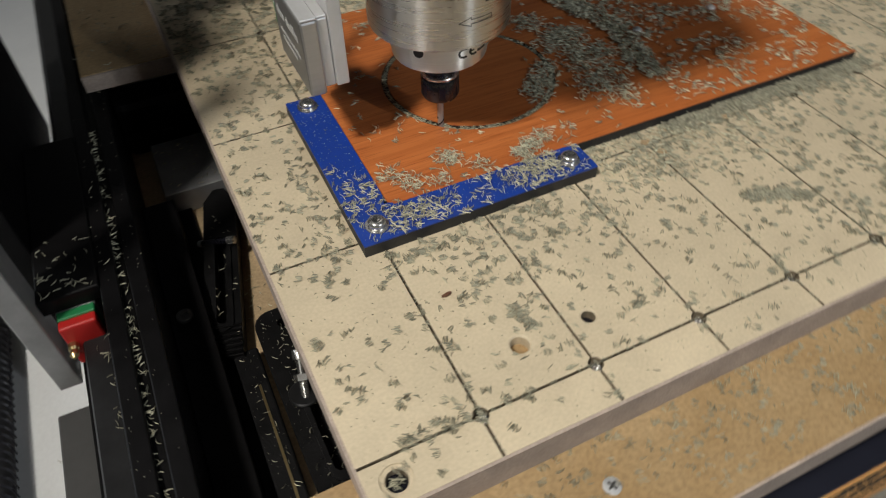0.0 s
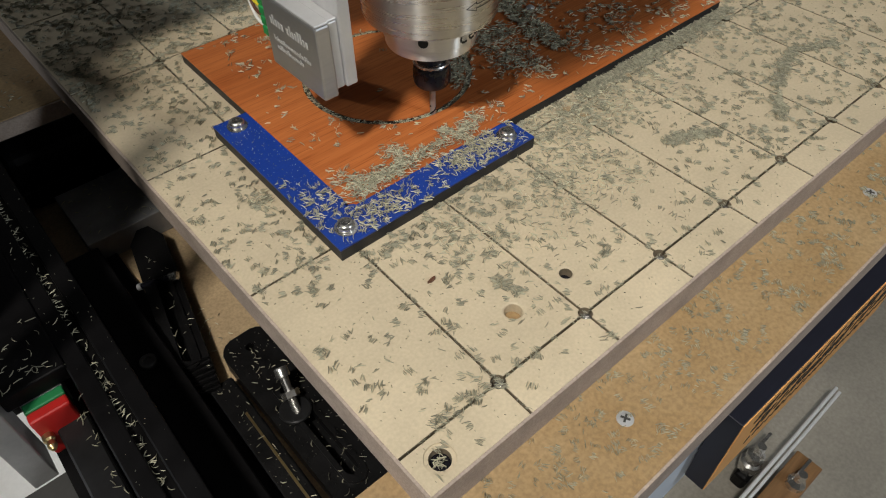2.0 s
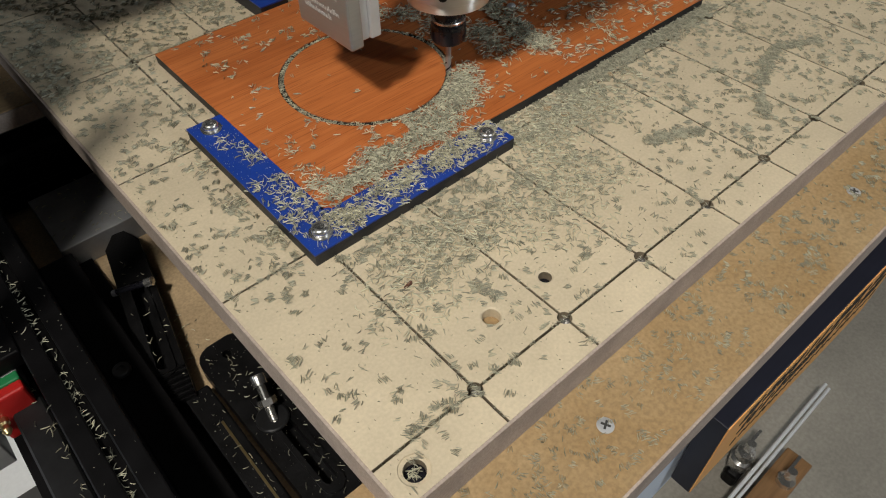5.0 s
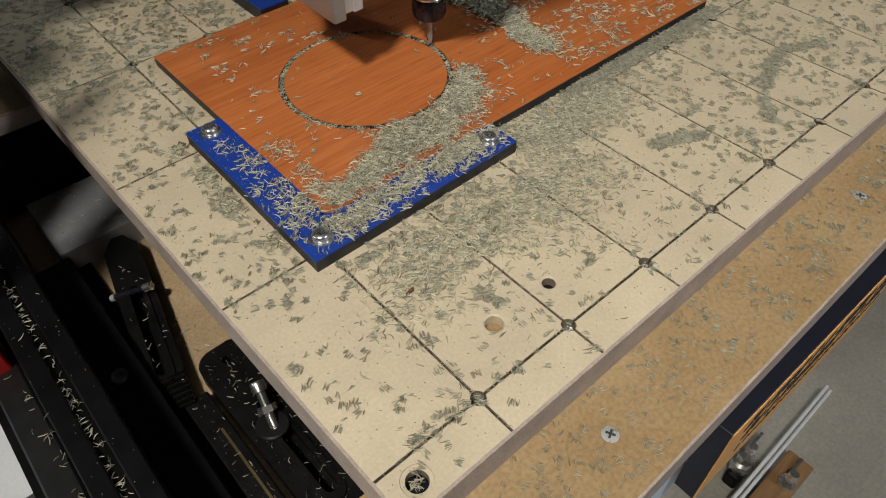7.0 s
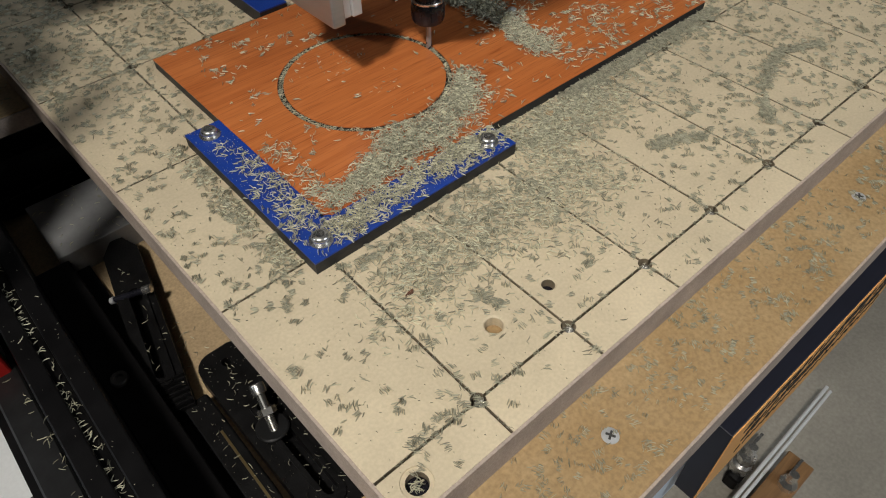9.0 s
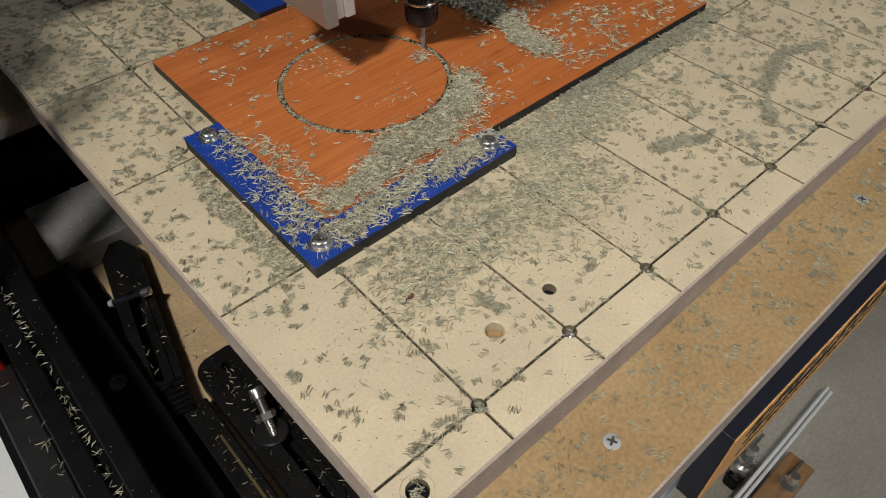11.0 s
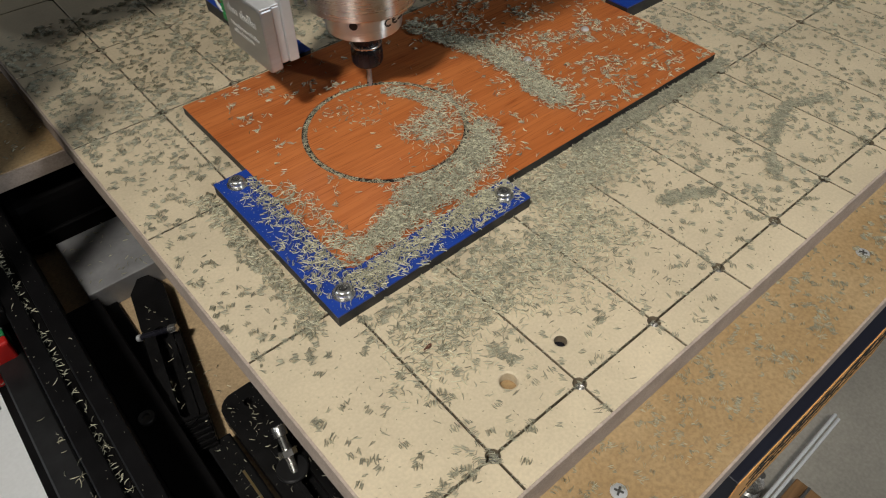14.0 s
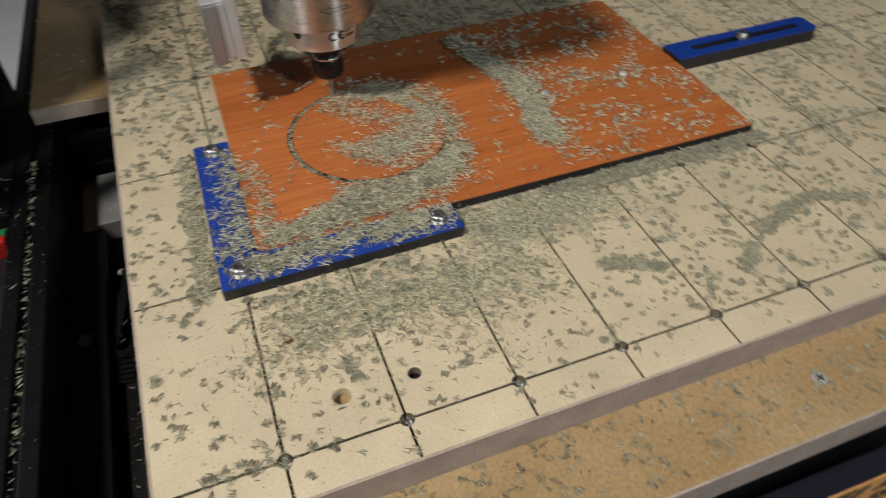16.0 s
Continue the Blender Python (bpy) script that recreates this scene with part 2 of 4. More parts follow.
# ---- the room ----
FLOOR_Z, CEIL_Z = -0.85, 1.95
part("floor", boxes((-2.2, 2.6, -2.4, 2.4, FLOOR_Z - 0.05, FLOOR_Z)), CONCRETE)
part("ceiling", boxes((-2.2, 2.6, -2.4, 2.4, CEIL_Z, CEIL_Z + 0.05)), PLASTER)
part("wall_north", boxes((-2.2, 2.6, 2.4, 2.5, FLOOR_Z, CEIL_Z)), PLASTER)
part("wall_south", boxes((-2.2, 2.6, -2.5, -2.4, FLOOR_Z, CEIL_Z)), PLASTER)
part("wall_west", boxes((-2.3, -2.2, -2.5, 2.5, FLOOR_Z, CEIL_Z)), PLASTER)
part("wall_east", boxes((2.6, 2.7, -2.5, 2.5, FLOOR_Z, CEIL_Z)), PLASTER)
for ob in list(scene.objects):
    if ob.type == "MESH":
        tagged(ob, "plain workshop " + ob.name.split("_")[0], ob.name.split("_")[0], kind="structure")

# ---- the spoilboard: a grid of shallow grooves with a hole at every crossing ----
LEAN = 0.021
BX0, BX1, BY0, BY1, BZ = -0.0487, 0.80, -0.0178, 0.70, -0.018
GAP, HOLE_R, DEEP = 0.00055, 0.0031, -0.006
EXTRA_HOLES = [(0.0602, 0.0203, 0.0030), (0.0282, 0.0205, 0.0040), (-0.0372, -0.0092, 0.0043)]


def cell_loop(x0, x1, y0, y1, cut, d):
    """The outline of one cell, moved in by d; cut tells which corners (from low x, low y, anticlockwise) are rounded away by a hole."""
    pts = []
    for k, (cx, cy) in enumerate(((x0, y0), (x1, y0), (x1, y1), (x0, y1))):
        sx, sy = (1 if cx == x0 else -1), (1 if cy == y0 else -1)
        gx = (GAP if cx not in (BX0, BX1) else 0) + d
        gy = (GAP if cy not in (BY0, BY1) else 0) + d
        if cut[k]:
            r = HOLE_R + d
            a0, a1 = math.asin(gy / r), math.acos(gx / r)
            arc = [(cx + sx * r * math.cos(a), cy + sy * r * math.sin(a)) for a in np.linspace(a0, a1, 7)]
            pts += arc[::-1] if k in (0, 2) else arc
        else:
            pts.append((cx + sx * gx, cy + sy * gy))
    return pts


def lean_side(bm):
    """The sawn left side runs a little out of square with the carved grid."""
    for v in bm.verts:
        if v.co.x < BX0 + 0.0015:
            v.co.x -= LEAN * v.co.y
    return bm


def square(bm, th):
    """One square of the board; groove shade is put into its wall colour."""
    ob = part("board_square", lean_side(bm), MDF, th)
    ob.data.materials.append(GROOVE_SHADE)
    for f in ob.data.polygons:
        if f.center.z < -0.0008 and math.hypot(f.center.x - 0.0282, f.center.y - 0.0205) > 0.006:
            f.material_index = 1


def spoilboard():
    th = thing("spoilboard", "tan MDF spoilboard with a carved grid of grooves and holes", "spoilboard")
    xs = [BX0] + [0.05 * k for k in range(0, 16)] + [BX1]
    ys = [BY0] + [0.1 * k for k in range(0, 7)] + [BY1]
    for i in range(len(xs) - 1):
        for j in range(len(ys) - 1):
            bm = bmesh.new()
            x0, x1, y0, y1 = xs[i], xs[i + 1], ys[j], ys[j + 1]
            inner = lambda x, y: x not in (BX0, BX1) and y not in (BY0, BY1)
            cut = [inner(x0, y0), inner(x1, y0), inner(x1, y1), inner(x0, y1)]
            loops = [(0.0, DEEP), (0.0, -0.0003), (0.0003, 0.0)]
            rings = [[bm.verts.new((x, y, z)) for x, y in cell_loop(x0, x1, y0, y1, cut, d)] for d, z in loops]
            n = len(rings[0])
            for a, b in zip(rings, rings[1:]):
                for k in range(n):
                    bm.faces.new((a[k], a[(k + 1) % n], b[(k + 1) % n], b[k]))
            holes = [h for h in EXTRA_HOLES if x0 < h[0] < x1 and y0 < h[1] < y1]
            if not holes:
                bm.faces.new(rings[2])
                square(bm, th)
                continue
            edges = [bm.edges.get((rings[2][k], rings[2][(k + 1) % n])) for k in range(n)]
            for hx, hy, hr in holes:
                steps = [(hr + 0.0007, 0.0), (hr, -0.0006), (hr, DEEP)] if hx > 0 else [(hr + 0.0018, 0.0), (hr + 0.0016, -0.0007), (hr, -0.0009), (hr, DEEP)]
                hr_rings = [[bm.verts.new((x, y, z)) for x, y in ring_pts(hx, hy, r, 20)] for r, z in steps]
                for a, b in zip(hr_rings, hr_rings[1:]):
                    for k in range(20):
                        bm.faces.new((a[k], a[(k + 1) % 20], b[(k + 1) % 20], b[k]))
                edges += [bm.edges.get((hr_rings[0][k], hr_rings[0][(k + 1) % 20])) for k in range(20)]
            bmesh.ops.triangle_fill(bm, edges=edges, use_beauty=True)
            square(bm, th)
    # dark sheet below the squares: the shade of grooves and holes as colour
    part("core_sheet", lean_side(boxes((BX0 + 0.0005, BX1, BY0 + 0.0005, BY1, BZ, DEEP))), GROOVE_SHADE, th)
    # raw edges, a hair proud of the sheet
    part("front_edge", boxes((BX0, BX1, BY0 - 0.0012, BY0 + 0.0002, BZ, -0.0004)), MDF_EDGE, th, "grey-brown raw sawn edge")
    part("side_edge", lean_side(boxes((BX0 - 0.0012, BX0 + 0.0002, BY0 - 0.0012, BY1, BZ, -0.0004))), MDF_EDGE, th, "grey-brown raw sawn edge")
    first = None
    for i in range(0, 11):
        for j in range(0, 5):
            if first is None:
                b2 = bmesh.new()
                lathe(b2, [(0.0025, -0.0055), (0.0025, -0.0022), (0.0021, -0.0017), (0.0015, -0.0018), (0.0014, -0.0040), (0.0001, -0.0042)], 14)
                first = finish("threaded_insert", b2, STEEL, 40)
            ob = new("threaded_insert", first)
            ob.location, ob.parent = (0.05 * i + 0.0005, 0.1 * j - 0.0004, -0.0012), th
    b3 = bmesh.new()
    lathe(b3, [(0.0042, -0.0058), (0.0040, -0.0042), (0.0015, -0.0038)], 20, -0.0372, -0.0092)
    part("mounting_screw", b3, BLACK_OXIDE, th, "dark recessed mounting screw", 40)
    # black bottom added to give this hole its shade
    b4 = bmesh.new()
    lathe(b4, [(0.0029, -0.0059), (0.0029, -0.0050), (0.0010, -0.0049)], 18, 0.0602, 0.0203)
    part("blind_insert", b4, BLACK_OXIDE, th, "black disc for the shade in the hole", 40)
    b5 = bmesh.new()
    lathe(b5, [(0.0039, -0.0059), (0.0038, -0.0055), (0.0012, -0.0058)], 20, 0.0282, 0.0205)
    part("drilled_bottom", b5, MDF_OILED, th, "pale drilled hole bottom", 40)
    return th


spoilboard()
b = bmesh.new()
prism(b, [(0.0105, 0.0552), (0.0125, 0.0545), (0.0145, 0.0548), (0.0152, 0.0556), (0.0138, 0.0560), (0.0120, 0.0556)], 0.0001, 0.0016)
bark = part("wood_splinter", b, WIRE_BROWN, None, "brown wood splinter on the spoilboard")
tagged(bark, category="splinter")

for fx, fy, turn in ((0.149, 0.101, 20), (0.200, 0.100, 70), (0.152, 0.091, 130)):
    b = bmesh.new()
    prism(b, [(-0.0022, -0.0016), (0.0004, -0.0021), (0.0024, -0.0010), (0.0019, 0.0015), (-0.0008, 0.0020), (-0.0025, 0.0007)], 0.0001, 0.0011)
    flake = part("wood_flake", b, MDF_DUSTY, None, "tan wood flake among the slivers on the board", at=pose(fx, fy, 0, 0, 0, turn))
    tagged(flake, category="flake", group="wood flakes")

# ---- the frame under the board ----
strip = thing("front_rail_board", "brown oiled MDF strip in front of and below the spoilboard", "board")
part("board", boxes((-0.085, 0.80, -0.0600, 0.0065, -0.0385, -0.0182), bev=0.0004), MDF_OILED, strip)
part("edge_band", boxes((-0.085, 0.80, -0.0611, -0.0599, -0.0382, -0.0187)), MDF_EDGE, strip, "grey raw edge")
back = thing("rear_rail_board", "brown MDF strip under the rear of the spoilboard", "board")
part("board", boxes((-0.113, 0.80, 0.333, 0.56, -0.0300, -0.0182), bev=0.0004), MDF_OILED, back)
part("edge_band", boxes((-0.113, 0.80, 0.3316, 0.3331, -0.0297, -0.0188)), MDF_EDGE, back, "grey raw edge")


def countersunk_screw(x, y, z, r, group):
    th = thing("screw", "bright zinc cross-head screw sunk in the board", "screw", (x, y, z), group)
    b = bmesh.new()
    lathe(b, [(r * 0.7, -0.004), (r, -0.0002), (r * 0.96, 0.0003), (r * 0.55, 0.0006)], 24)
    part("head", b, ZINC, th, smooth=35)
    # raised dark cross paints the shade of the recess
    part("cross_recess", boxes((-r * 0.55, r * 0.55, -r * 0.13, r * 0.13, 0.0003, 0.0008), (-r * 0.13, r * 0.13, -r * 0.55, r * 0.55, 0.0003, 0.00085)), DARK_GREY, th,
         at=pose(0, 0, 0, 0, 0, 25))
    return th


for sx in (0.0345, 0.234, 0.434):
    countersunk_screw(sx, -0.0378, -0.0182, 0.0036, "screws along the front strip")

# front of the machine: black frame bar, pale apron, and a thick black sign with an orange face
front_beam = thing("front_beam", "black anodised front beam under the brown strip", "beam")
part("bar", boxes((-0.10, 0.80, -0.0465, -0.0200, -0.1370, -0.0386), bev=0.0008), ANODISED, front_beam)
part("groove_lip", boxes((-0.10, 0.80, -0.0482, -0.0466, -0.0790, -0.0700), bev=0.0005), ANODISED, front_beam)
apron = thing("front_apron", "pale blue-white apron panel below the front beam", "panel")
part("panel", boxes((-0.10, 0.80, -0.0470, -0.0410, -0.2080, -0.1372), bev=0.0006), BLUEGREY, apron)
sign = thing("sign_board", "thick black sign with an orange printed face", "sign")
sign.matrix_basis = pose(0.1290, -0.0625, -0.1075, 0, 0, -0.8)
SIGN_W, SIGN_H = 0.217, 0.082
part("board", boxes((0, SIGN_W, 0.0006, 0.0140, -SIGN_H, 0), bev=0.0006), NAVY, sign)
UPRIGHT = pose(0, 0, 0, 90) @ Matrix.Diagonal((1, 1, -1, 1))
part("printed_face", boxes((0.0005, SIGN_W - 0.0005, 0, 0.0006, 0.0006 - SIGN_H, -0.0006)), ORANGE, sign, "orange and yellow printed face")
rng = random.Random(4)
for row, x, x1, big in ((-0.0200, 0.020, 0.190, True), (-0.0400, 0.028, 0.200, True), (-0.0570, 0.030, 0.206, False)):
    while x < x1:
        w = rng.uniform(0.006, 0.014) if big else rng.uniform(0.002, 0.005)
        hgt = rng.uniform(0.011, 0.015) if big else rng.uniform(0.005, 0.009)
        b = bmesh.new()
        lean = 0.006 if big else 0.003
        if big and rng.random() < 0.6:
            for z_ in (0.0, 0.4, 0.8):
                prism(b, [(x + lean * z_, row + hgt * z_), (x + w + lean * z_, row + hgt * z_), (x + w + lean * (z_ + 0.2), row + hgt * (z_ + 0.2)), (x + lean * (z_ + 0.2), row + hgt * (z_ + 0.2))], -0.0004, 0.0, UPRIGHT)
        else:
            prism(b, [(x, row), (x + w * 0.4, row), (x + w * 0.4 + lean, row + hgt), (x + lean, row + hgt)], -0.0004, 0.0, UPRIGHT)
        part("print_bar", b, PRINT_HOLE_DARK, sign)
        x += w + rng.uniform(0.003, 0.006)

table = thing("machine_table", "white laminate table top under the machine", "table")
part("tabletop", boxes((-0.9, 1.0, -0.0400, 1.1, -0.170, -0.140), bev=0.001), WHITE, table)
for lx in (-0.8, 0.9):
    for ly in (0.1, 1.0):
        part("leg", boxes((lx - 0.03, lx + 0.03, ly - 0.03, ly + 0.03, FLOOR_Z, -0.170), bev=0.002), ALU_DULL, table)

base = thing("base_board", "dusty brown MDF base under the frame", "board")
part("board", boxes((-0.108, 0.80, 0.0, 0.70, -0.1395, -0.0905), bev=0.0005), MDF_DUSTY, base)
plate = thing("base_plate", "chip-dusted grey aluminium plate on the base", "plate")
part("plate", boxes((-0.0892, 0.10, 0.2615, 0.3195, -0.0905, -0.0728), bev=0.0006), PLATE_GREY, plate)
cross = thing("cross_member", "black extruded cross member behind the plate", "beam")
part("bar", boxes((-0.104, 0.5, 0.3335, 0.362, -0.0900, -0.0450), bev=0.006), ANODISED, cross)
part("flange", boxes((-0.104, 0.5, 0.3300, 0.3340, -0.0820, -0.0700), bev=0.001), ANODISED, cross)

# side extrusion: a black profile with a chip-filled slot, running along y
side = thing("side_extrusion", "black anodised side extrusion with chips in its slot", "extrusion")
part("body", boxes((-0.1275, -0.1045, -0.30, 0.95, -0.090, -0.0400)), ANODISED, side)
part("lip", boxes((-0.1275, -0.1185, -0.30, 0.95, -0.0400, -0.0360), bev=0.0008), ANODISED, side)
part("lip", boxes((-0.1135, -0.1045, -0.30, 0.95, -0.0400, -0.0360), bev=0.0008), ANODISED, side)
part("foot", boxes((-0.1045, -0.0850, -0.30, 0.255, -0.0902, -0.0710), bev=0.0008), ANODISED, side)
b = bmesh.new()
lathe(b, [(0.0045, -0.0715), (0.0045, -0.0690), (0.0040, -0.0685), (0.0022, -0.0685), (0.0022, -0.0700)], 22, -0.0964, 0.1561)
part("foot_sheet", boxes((-0.1045, -0.0765, -0.30, 0.262, -0.0904, -0.0878), bev=0.0005), ANODISED, side)
part("foot_screw", b, DARK_GREY, side, "black socket screw", 35)
part("rail_bed", boxes((-0.1518, -0.1275, -0.30, 0.95, -0.1000, -0.0780)), ANODISED, side)
rail = thing("linear_rail", "polished steel linear guide rail", "rail")
b = bmesh.new()
prism(b, [(-0.1445, -0.078), (-0.1445, -0.0665), (-0.1425, -0.0655), (-0.1425, -0.0615), (-0.1445, -0.0600), (-0.1445, -0.0575), (-0.1435, -0.0565),
          (-0.1315, -0.0565), (-0.1305, -0.0575), (-0.1305, -0.0600), (-0.1325, -0.0615), (-0.1325, -0.0655), (-0.1305, -0.0665), (-0.1305, -0.078)], 0.30, -0.95, pose(0, 0, 0, 90))
part("rail_bar", b, RAIL_STEEL, rail)
for k in range(10):
    b = bmesh.new()
    lathe(b, [(0.0024, -0.0600), (0.0024, -0.0571), (0.0021, -0.0568), (0.0014, -0.0568), (0.0014, -0.0580)], 14, -0.1375, -0.02 + 0.06 * k)
    part("rail_screw", b, BLACK_OXIDE, rail, "black socket screw", 35)
# a dark grey strip on the table, left of the rail
foot = thing("frame_foot", "dark grey strip on the table", "bracket")
part("strip", boxes((-0.1830, -0.1530, -0.30, 0.165, -0.1398, -0.1250), bev=0.001), DARK_GREY, foot)

# ---- the L-shaped stop, the workpiece and the clamps ----
PANEL_Z = 0.0062
CX, CY, KERF = 0.0912, 0.189, 0.0475
FIXINGS = ((0.2066, 0.1867), (0.2650, 0.1883))


def corner_stop():
    th = thing("corner_stop", "blue-faced black plastic L-shaped corner stop bolted to the board", "stop")
    o = [(-0.0098, 0.0903), (0.1115, 0.0903), (0.1115, 0.1097), (0.0125, 0.1097), (0.0118, 0.1110), (0.0100, 0.1120), (0.0085, 0.1118), (0.0082, 0.1135), (0.0098, 0.1142), (0.0098, 0.2085), (-0.0098, 0.2085)]
    b = bmesh.new()
    holed(b, o, [ring_pts(x, y, 0.0028, 16) for x, y in ((0, 0.1), (0, 0.2), (0.1, 0.1))], 0.0001, 0.0062)
    part("core_layer", b, CORE, th, "black core layer")
    b = bmesh.new()
    holed(b, o, [ring_pts(x, y, 0.0028, 16) for x, y in ((0, 0.1), (0, 0.2), (0.1, 0.1))], 0.0062, 0.0070)
    part("face_layer", b, BLUE, th, "blue textured face")


def button_bolt(x, y, z, turn):
    th = thing("socket_bolt", "steel button-head socket bolt with a washer on the blue stop", "bolt", (x, y, z), "bolts of the corner stop")
    b = bmesh.new()
    lathe(b, [(0.0028, 0.0), (0.0054, 0.0), (0.0056, 0.0005), (0.0054, 0.0010), (0.0040, 0.0011)], 28)
    part("washer", b, STEEL, th, smooth=35)
    b = bmesh.new()
    lathe(b, [(0.0040, 0.0010), (0.0043, 0.0022), (0.0040, 0.0034), (0.0032, 0.0041), (0.0021, 0.0043), (0.0019, 0.0022)], 28)
    part("head", b, STEEL, th, smooth=40)
    # near-black bottom: the socket's shade as colour
    b = bmesh.new()
    lathe(b, [(0.0019, 0.0018), (0.0019, 0.0024)], 6)
    part("hex_socket", b, PRINT_HOLE_DARK, th, at=pose(0, 0, 0, 0, 0, turn))


corner_stop()
for n, (x, y) in enumerate(((0.0, 0.1), (0.0, 0.2), (0.1, 0.1))):
    button_bolt(x + (0.001 if n == 2 else 0), y, 0.0070, 20 * n)


def workpiece():
    th = thing("workpiece_panel", "orange cherry-veneered panel with a black core and a routed ring", "panel")
    x0, x1, y0, y1 = 0.0103, 0.3065, 0.1102, 0.2885
    o = [(x0 + 0.0003, y0), (x1, y0), (x1, y1), (x0, y1), (x0, y0 + 0.0003)]
    R = KERF
    for name, z0, z1, mat, label in (("core", 0.0015, PANEL_Z - 0.0006, CORE, "black core"), ("veneer", PANEL_Z - 0.0006, PANEL_Z, VENEER, "orange wood-grain face")):
        b = bmesh.new()
        holed(b, o, [ring_pts(CX, CY, R + 0.0017, 96)], z0, z1)
        part(name, b, mat, th, label)
        b = bmesh.new()
        prism(b, ring_pts(CX, CY, R - 0.0017, 96), z0, z1)
        part(name + "_disc", b, mat, th, label)
    part("bottom_ply", boxes((x0, x1, y0, y1, 0.0001, 0.0015)), CORE, th)
    for x, y in FIXINGS:
        b = bmesh.new()
        lathe(b, [(0.0029, PANEL_Z), (0.0029, PANEL_Z + 0.0006), (0.0022, PANEL_Z + 0.0015), (0.0008, PANEL_Z + 0.0019)], 20, x, y)
        part("fixing_screw", b, ZINC, th, "small domed zinc screw", 40)


workpiece()


def slotted_clamp(x, y, turn, length):
    th = thing("slotted_clamp", "blue slotted plastic hold-down bar with a bolt", "clamp", (x, y, 0.0001), "blue hold-down bars")
    th.matrix_basis = pose(x, y, 0.0001, 0, 0, turn)
    o = [(0, -0.0100), (length - 0.003, -0.0100), (length, -0.0070), (length, 0.0070), (length - 0.003, 0.0100), (0, 0.0100)]
    s = slot_pts(0.016, length - 0.010, 0, 0.0030)
    b = bmesh.new()
    holed(b, o, [s], 0, 0.0085)
    part("core_layer", b, CORE, th, "black core layer")
    b = bmesh.new()
    holed(b, o, [s], 0.0085, 0.0093)
    part("face_layer", b, BLUE, th, "blue face")
    b = bmesh.new()
    lathe(b, [(0.0052, 0.0093), (0.0054, 0.0102), (0.0030, 0.0104), (0.0034, 0.0120), (0.0028, 0.0132), (0.0012, 0.0134)], 22, 0.058, 0)
    part("bolt", b, STEEL, th, "steel bolt and washer", 40)


slotted_clamp(0.3070, 0.1955, 0, 0.1165)
slotted_clamp(0.0935, 0.2890, 90, 0.1165)


# ---- iron step clamps lying in the gap beside the board ----
def step_clamp(x, y, z, turn, length, width, teeth, rounded, thick=0.0105):
    th = thing("step_clamp", "black cast-iron slotted step clamp lying beside the board", "clamp", group="iron clamps")
    th.matrix_basis = pose(x, y, z, 0, 0, turn)
    w = width / 2
    if rounded:
        o = [(0, -w), (length - 0.010, -w)] + [(length - 0.010 + 0.010 * math.cos(t), (w - 0.010) * (1 if t > 0 else -1) + 0.010 * math.sin(t)) for t in np.linspace(-math.pi / 2, math.pi / 2, 10)] + [(length - 0.010, w), (0, w)]
    else:
        o = [(0, -w), (length - 0.012, -w), (length, -w * 0.35), (length, w * 0.35), (length - 0.012, w), (0, w)]
    cuts = [slot_pts(length * 0.16, length * 0.66, 0, 0.0034)]
    if rounded:
        cuts.append(ring_pts(length - 0.011, 0, 0.0026, 16))
    b = bmesh.new()
    holed(b, o, cuts, 0, thick)
    part("bar", b, CAST_BLACK, th)
    b = bmesh.new()
    holed(b, slot_pts(length * 0.12, length * 0.70, 0, 0.0060), [slot_pts(length * 0.16, length * 0.66, 0, 0.0034)], thick, thick + 0.0012)
    part("slot_rim", b, CAST_BLACK, th)
    # black filler stands in for the shade down in the slot
    part("slot_floor", boxes((length * 0.12, length * 0.70, -0.0045, 0.0045, 0.0003, thick - 0.0075)), CAST_BLACK, th)
    for k in range(teeth):
        b = bmesh.new()
        prism(b, [(0.0006 + 0.0036 * k, thick - 0.0004), (0.0040 + 0.0036 * k, thick - 0.0004), (0.0006 + 0.0036 * k, thick + 0.0020)], -w * 0.94, w * 0.94, pose(0, 0, 0, 90))
        part("tooth", b, CAST_BLACK, th)
    return th


step_clamp(-0.0480, 0.020, -0.0904, 91, 0.128, 0.0290, 0, True)
step_clamp(-0.0838, 0.1270, -0.0904, 78.5, 0.137, 0.0200, 6, False, 0.0115)
low = thing("clamp_block", "black iron riser block with a painted line of light", "clamp", group="iron clamps")
part("block", boxes((-0.0800, -0.0665, 0.015, 0.1285, -0.0900, -0.0815), bev=0.0012), CAST_BLACK, low)
# brass strip in place of the light that catches this edge
part("worn_edge", boxes((-0.0722, -0.0709, 0.020, 0.1040, -0.0816, -0.0811)), BRASS, low, "brass line that stands in for light on the block")


